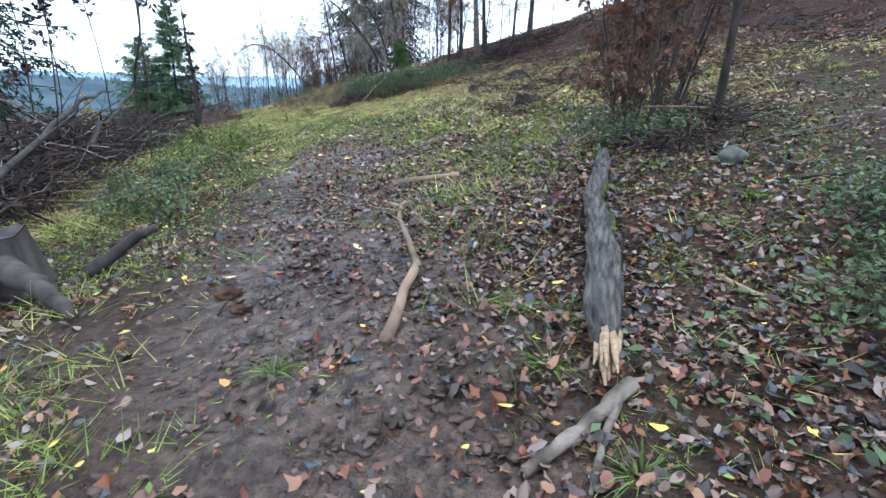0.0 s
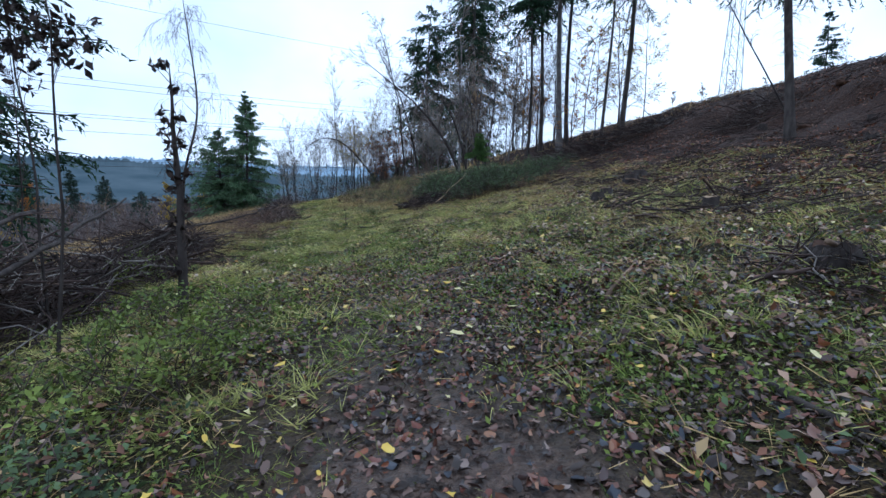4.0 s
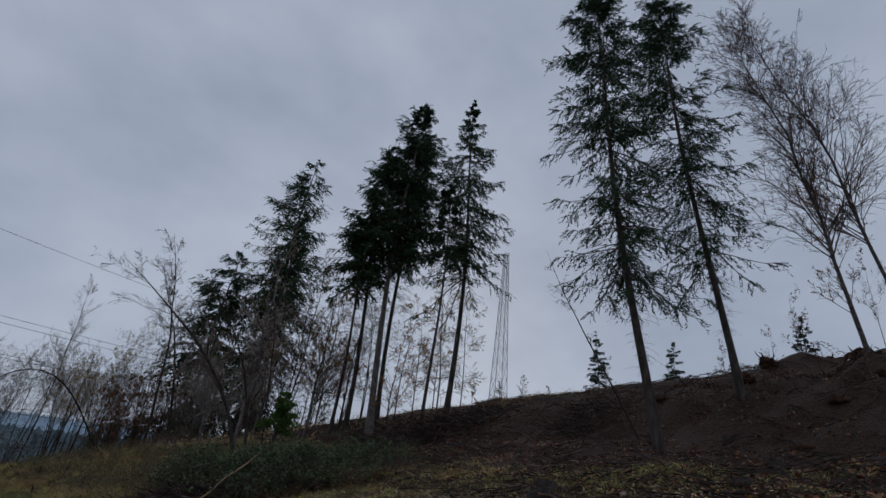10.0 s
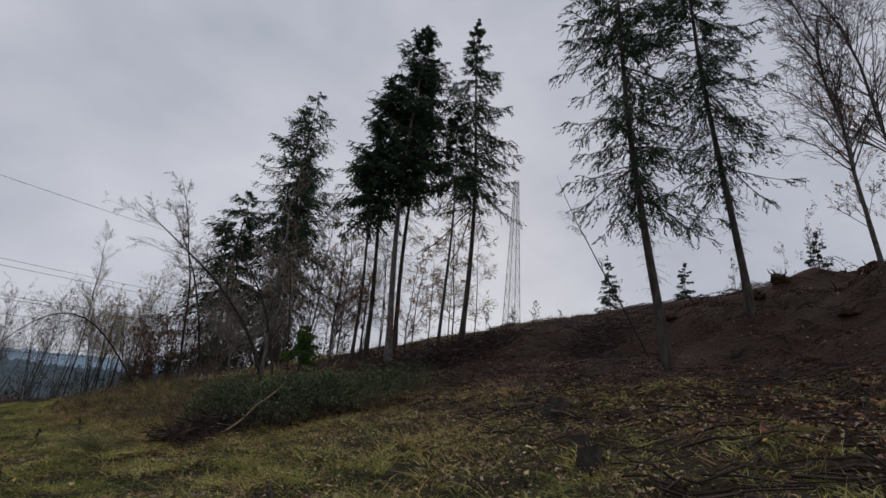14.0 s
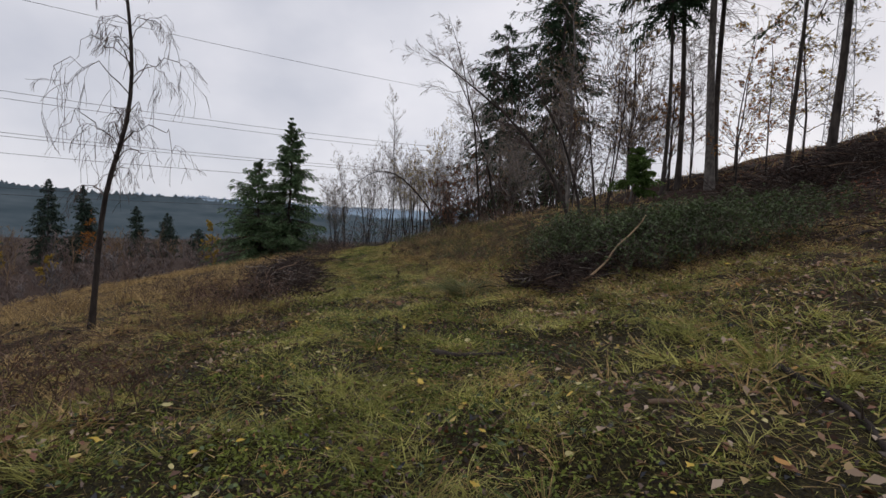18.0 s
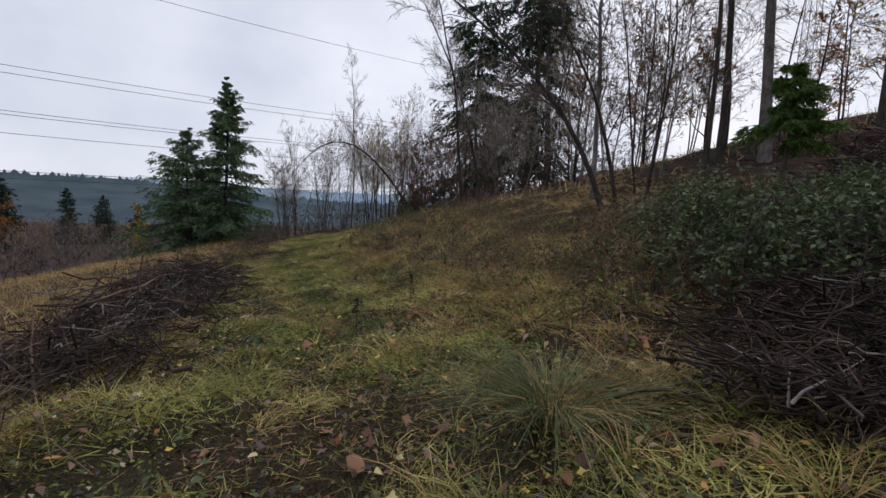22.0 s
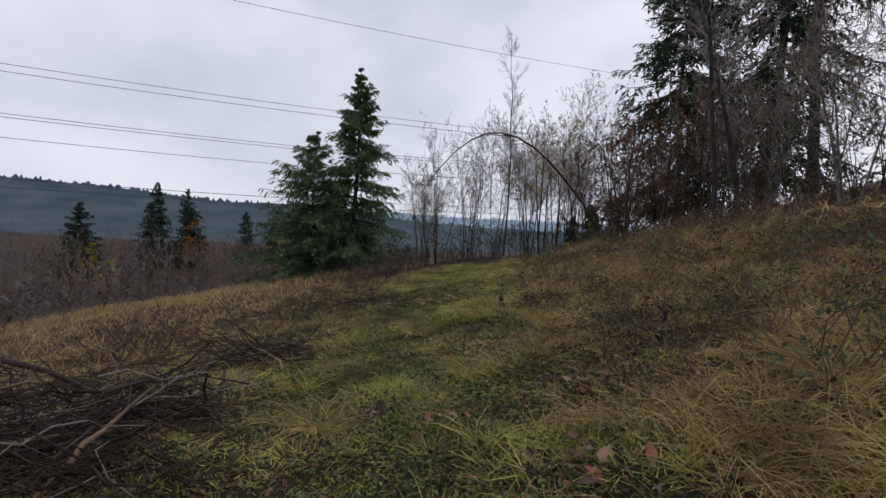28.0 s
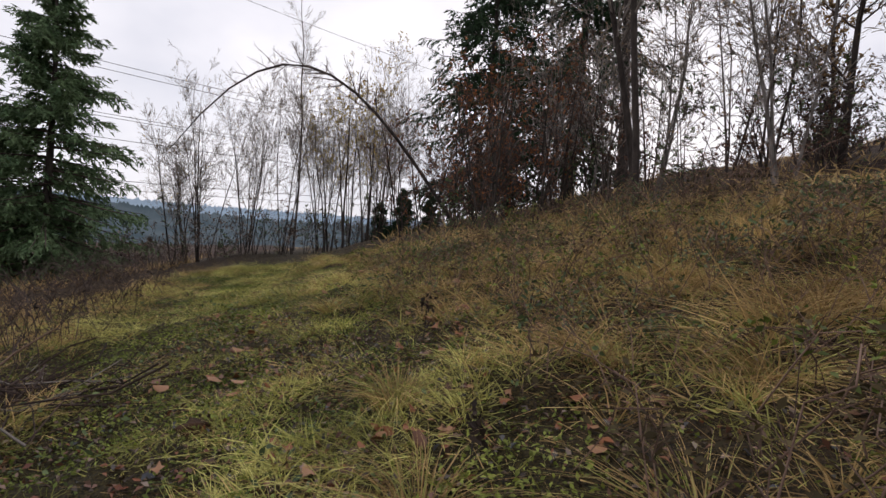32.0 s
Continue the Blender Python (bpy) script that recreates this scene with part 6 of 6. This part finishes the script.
# fallen leaves
p = scatter(130000, lambda x, y, o, m, g, d, l: np.clip(0.16 + 1.1 * l, 0, 1) * (1 - np.where(o < -0.5, 0.93, 0.6) * m) * np.clip((17 - y) / 6, 0.2, 1), (-6, 6, -1.2, 15), 2.4, 0.2)
p[:, 2] += rng.uniform(0.006, 0.035, len(p))
cover_stuff("leaf_litter", "wet brown fallen beech and maple leaves", "leaves", leaves(p, 0.025, 0.55, 0.4, True), LITTER)
p = scatter(130000, lambda x, y, o, m, g, d, l: np.clip(0.2 + 0.5 * np.clip(value_noise(x * 1.1, y * 1.1, 55) - 0.1, 0, 1) + 0.35 * l + 0.35 * np.clip((y - 24) / 6, 0, 1) * np.clip(1 - np.abs(o - 1.5) / 2.5, 0, 1), 0, 1), (-16, 9, 10, 42), 3.4)
p[:, 2] += rng.uniform(0.008, 0.05, len(p))
cover_stuff("leaf_litter", "brown fallen leaves caught in the grass", "leaves", leaves(p, 0.027, 0.4, 0.4), LITTER)
p = scatter(6000, lambda x, y, o, m, g, d, l: np.clip(value_noise(x * 1.4, y * 1.4, 57) + 0.3, 0, 1) * np.clip(1.2 - np.abs(o - 1.6) / 2.4, 0, 1), (-16, 2, 22, 44), 2.0)
p[:, 2] += rng.uniform(0.02, 0.06, len(p))
cover_stuff("leaf_litter", "large reddish-brown fallen leaves in the grass", "leaves", leaves(p, 0.055, 0.6, 0.35, True), LEAF_FALLEN)
p = scatter(2600, lambda x, y, o, m, g, d, l: 0.5 + 0 * x, (-7, 4, 0.5, 24), 2.5)
p[:, 2] += 0.035
cover_stuff("yellow_leaves", "single yellow fallen leaves", "leaves", leaves(p, 0.026, 0.8, 0.2, True), LITTER_YELLOW)
# coarser grass on the lower slope
y = rng.uniform(7, 44, 15000)
o = rng.uniform(3, 14, 15000)
x = np.interp(y, GRID_Y, MID_X) + o
keep = rng.uniform(0, 1, 15000) < np.clip(1.3 - o / 12, 0.1, 1) * np.clip(0.5 + 1.4 * value_noise(x * 0.9, y * 0.9, 48), 0, 1)
p = np.stack([x, y, ground(x, y)], -1)[keep]
half = rng.uniform(0, 1, len(p)) < 0.6
cover_stuff("slope_turf", "patchy green grass on the felled slope", "grass", tufts(p[half], 7, 0.1, (0.08, 0.24), (0.007, 0.014), (0.3, 1.3), (0.2, 0.9)), GRASS)
cover_stuff("slope_straw", "patchy dead grass on the felled slope", "grass", tufts(p[~half], 7, 0.1, (0.1, 0.32), (0.007, 0.014), (0.4, 1.6), (0.2, 0.9)), GRASS_DRY)
# coarse turf, straw and leaves to both sides of the track
def strip(count, near, far, y0, y1):
    """Even places beside the track, from near to far metres right of its middle."""
    y = rng.uniform(y0, y1, count)
    x = np.interp(y, GRID_Y, MID_X) + rng.uniform(near, far, count)
    return x, y


x, y = strip(34000, -7, 15, 4, 46)
w = np.clip(0.55 + 1.2 * value_noise(x * 1.2, y * 1.2, 81) + 0.4 * mound(x, y), 0.05, 1) * np.clip((17 - offset(x, y)) / 9, 0.04, 1) * np.clip((np.abs(offset(x, y) - 0.2) - 1.5) / 1.2, 0, 1) * np.clip((y - 6) / 4, 0, 1)
keep = rng.uniform(0, 1, len(x)) < w
p = np.stack([x, y, ground(x, y)], -1)[keep]
kind = rng.uniform(0, 1, len(p)) + 0.35 * value_noise(p[:, 0] * 0.6, p[:, 1] * 0.6, 82) + 0.012 * (p[:, 1] - 18) + 0.6 * (offset(p[:, 0], p[:, 1]) < -2.4) * (p[:, 1] > 11) + 0.4 * (offset(p[:, 0], p[:, 1]) > 2) * (p[:, 1] > 23)
cover_stuff("coarse_turf", "coarse yellow-green turf beside the track", "grass", tufts(p[kind < 0.55], 8, 0.09, (0.07, 0.24), (0.01, 0.02), (0.3, 1.6), (0.2, 1.0), 1), GRASS)
cover_stuff("coarse_turf", "coarse fresh green turf beside the track", "grass", tufts(p[(kind >= 0.55) & (kind < 0.75)], 8, 0.09, (0.05, 0.14), (0.012, 0.024), (0.3, 1.6), (0.2, 1.0), 1), GRASS_FRESH)
cover_stuff("coarse_straw", "coarse dead straw beside the track", "grass", tufts(p[kind >= 0.75], 8, 0.09, (0.08, 0.26), (0.01, 0.02), (0.3, 1.6), (0.2, 1.0), 1), GRASS_DRY)
x, y = strip(26000, -3, 13, 6, 27)
keep = rng.uniform(0, 1, len(x)) < np.clip(0.5 + 1.1 * value_noise(x * 1.0, y * 1.0, 83), 0.08, 1) * np.clip((np.abs(offset(x, y)) - 1.0) / 1.0, 0, 1)
p = np.stack([x, y, ground(x, y) + rng.uniform(0.03, 0.1, len(x))], -1)[keep]
cover_stuff("leaf_litter", "pale and brown fallen leaves lying on the turf", "leaves", leaves(p, 0.04, 0.6, 0.35), LITTER_PALE)
x, y = strip(1500, -2.5, 12, 5, 26)
cover_stuff("yellow_leaves", "scattered yellow fallen leaves on the turf", "leaves", leaves(np.stack([x, y, ground(x, y) + rng.uniform(0.05, 0.1, len(x))], -1), 0.034, 0.7, 0.25, True), LITTER_YELLOW)
# leaves and slash on the felled slope
x, y = rng.uniform(3, 30, 36000), rng.uniform(10, 48, 36000)
keep = (offset(x, y) > 6) & (value_noise(x * 0.5, y * 0.5, 61) > -0.25)
p = np.stack([x, y, ground(x, y) + rng.uniform(0.01, 0.06, len(x))], -1)[keep]
cover_stuff("slope_litter", "reddish-brown fallen leaves on the felled slope", "leaves", leaves(p, 0.062, 0.45, 0.3), LEAF_FALLEN)
x, y = rng.uniform(1, 30, 8500), rng.uniform(9, 46, 8500)
keep = (offset(x, y) > 4.5) & (value_noise(x * 0.4, y * 0.4, 62) > -0.35)
x, y = x[keep], y[keep]
a, q, ln = rng.uniform(0, 2 * np.pi, len(x)), np.linspace(-0.5, 0.5, 4), rng.uniform(0.3, 1.3, len(x))
lx, ly = x[:, None] + np.cos(a)[:, None] * q * ln[:, None], y[:, None] + np.sin(a)[:, None] * q * ln[:, None]
lines = np.stack([lx, ly, ground(lx, ly) + rng.uniform(0.01, 0.12, len(x))[:, None]], -1) + rng.normal(size=(len(x), 4, 3)) * 0.03
cover_stuff("felling_slash", "dead twigs left on the felled slope", "twigs", tubes(lines, rng.uniform(0.006, 0.024, len(x))[:, None] * np.linspace(1, 0.5, 4), 3), BRUSH)
p = scatter(5200, lambda x, y, o, m, g, d, l: 0.75 - 0.3 * d, (-8, 6, -1, 26), 3.0)
a, ln = rng.uniform(0, 2 * np.pi, len(p)), rng.uniform(0.06, 0.4, len(p))
lx, ly = p[:, :1] + np.cos(a)[:, None] * q * ln[:, None], p[:, 1:2] + np.sin(a)[:, None] * q * ln[:, None]
lines = np.stack([lx, ly, ground(lx, ly) + 0.012], -1) + rng.normal(size=(len(p), 4, 3)) * 0.008
cover_stuff("small_twigs", "small broken twigs on the ground", "twigs", tubes(lines, rng.uniform(0.002, 0.006, len(p))[:, None] * np.linspace(1, 0.5, 4), 3), BRUSH)
# dry stalks
p = scatter(11000, lambda x, y, o, m, g, d, l: np.clip(d * np.clip((np.abs(o) - 1.6) / 2, 0, 1) * (y > 12) * (value_noise(x * 0.5, y * 0.5, 47) > -0.1), 0, 1), near=7.0)
h = rng.uniform(0.25, 0.75, len(p))
s = np.linspace(0, 1, 4)
lines = p[:, None] + upright(len(p), 0.3)[:, None] * (s[None, :, None] * h[:, None, None]) + rng.normal(size=(len(p), 4, 3)) * 0.012
rad = np.full((len(p), 1), 0.0028) * np.linspace(1, 0.6, 4)
heads = offshoots(lines, rad, 7, 0.55, 1.0, 0.16, 35, 3, 0.5, 0.1, 0.8, shape=lambda t: 1.0 + 0 * t)
cover_stuff("dry_stalks", "withered brown weed stalks with seed heads", "plants", join(ribbons(lines, rad), ribbons(heads[0], heads[1] * 1.5)), STALK)
# far meadow grass, coarser
x, y = rng.uniform(-60, 45, 26000), rng.uniform(40, 110, 26000)
o = offset(x, y)
keep = (np.abs(o + 3) > 6) & (np.hypot(x + 12, y - 35) < 75) | (o > 24)
p = np.stack([x, y, ground(x, y)], -1)[keep]
n = len(p)
cover_stuff("meadow_grass", "dry meadow grass on the far slopes", "grass", blades(p, upright(n, 0.4), rng.uniform(0.25, 0.7, n), rng.uniform(0.02, 0.05, n), rng.uniform(0.2, 0.9, n), 2), GRASS_DRY)
x, y = rng.uniform(-45, -14, 50000), rng.uniform(6, 62, 50000)
keep = (offset(x, y) < -6) & (value_noise(x * 0.25, y * 0.25, 71) > -0.45)
p = np.stack([x, y, ground(x, y)], -1)[keep]
n = len(p)
cover_stuff("slope_grass", "tall dry grass on the slope below the track", "grass", blades(p, upright(n, 0.35), rng.uniform(0.3, 0.8, n), rng.uniform(0.008, 0.02, n), rng.uniform(0.2, 0.9, n), 2), GRASS_DRY)


def tussock(x, y, h, count, label, mat, green=0.3):
    """A tussock of arching grass blades."""
    base = stand(x, y, 0.01)
    ob = thing("grass_tussock", base, label, "grass", "grass tussocks")
    for m, c in ((mat, int(count * (1 - green))), (GRASS if mat == GRASS_DRY else GRASS_DRY, int(count * green))):
        a = rng.uniform(0, 2 * np.pi, c)
        r = np.sqrt(rng.uniform(0, 1, c)) * h * 0.25
        b = np.stack([np.cos(a) * r, np.sin(a) * r, np.zeros(c)], -1)
        w = unit(np.stack([np.cos(a) * rng.uniform(0.1, 0.8, c), np.sin(a) * rng.uniform(0.1, 0.8, c), np.ones(c)], -1))
        part("grass_tuft", mesh("grass_tuft", *blades(b, w, h * rng.uniform(0.6, 1.25, c), rng.uniform(0.004, 0.008, c), rng.uniform(0.7, 1.5, c), 3)), m, ob, kind="stuff")
    return ob


tussock(-5.85, 22.75, 0.75, 800, "large blue-green grass tussock with dry blades", GRASS_BLUE, 0.2)
for x, y, h in ((-6.35, 19.6, 0.45), (-7.3, 21.2, 0.4), (-5.6, 21.0, 0.3), (-8.6, 25.6, 0.42), (-9.2, 26.2, 0.36), (-11.8, 33.5, 0.5), (-11.8, 36.1, 0.55), (-11.4, 35.2, 0.5), (-12.4, 31.8, 0.42), (-13.0, 37.6, 0.5), (-10.8, 37.2, 0.6), (-9.8, 35.0, 0.6), (-8.9, 32.6, 0.6), (-4.2, 16.3, 0.34), (-2.3, 14.3, 0.32), (-4.6, 14.6, 0.36), (-3.4, 20.9, 0.36), (-2.5, 21.6, 0.45), (-12.8, 36.4, 0.45), (-13.6, 35.6, 0.4), (-10.4, 39.2, 0.6), (-3.6, 12.2, 0.3), (-4.8, 12.0, 0.32), (-11.2, 29.4, 0.4), (-10.2, 28.0, 0.35), (-7.4, 29.2, 0.5), (-6.6, 27.0, 0.5), (-14.2, 41.0, 0.5), (-12.6, 42.0, 0.5), (-9.2, 40.6, 0.6)):
    tussock(x, y, h, 230, "tussock of arching dry and green grass", GRASS_DRY if y > 24 else GRASS_SOFT, 0.4)
for x, y in ((0.55, 5.3), (0.75, 5.0), (-0.1, 2.9), (0.35, 2.2), (0.45, 1.75), (0.62, 1.2), (-0.75, 1.9), (1.7, 2.9), (1.35, 3.6), (2.1, 3.2), (1.55, 1.05), (-0.5, 5.6), (0.95, 6.2), (1.8, 4.2)):
    tussock(x, y, 0.14, 60, "small tuft of fresh green grass", GRASS_SOFT, 0.04)
G = "dead weed stalks"
for x, y, h in ((-12.9, 38.9, 0.55), (-6.0, 19.2, 0.6), (-12.6, 36.7, 0.45), (-8.0, 25.3, 0.6), (-7.6, 26.4, 0.6), (-8.6, 31.5, 0.9), (-10.0, 33.6, 0.7), (-5.2, 28.2, 1.1), (-17.4, 41.8, 1.2)):
    broadleaf(stand(x, y), h, "single dark dead weed stalk", "dead_stalk", 0.008, (0.05, 0), (0.02, 0), 9, 3, 2, 0.2, 40, 0.3, 0, 0.35, LEAF_DARK, 25, 0.03, group=G, category="plant")
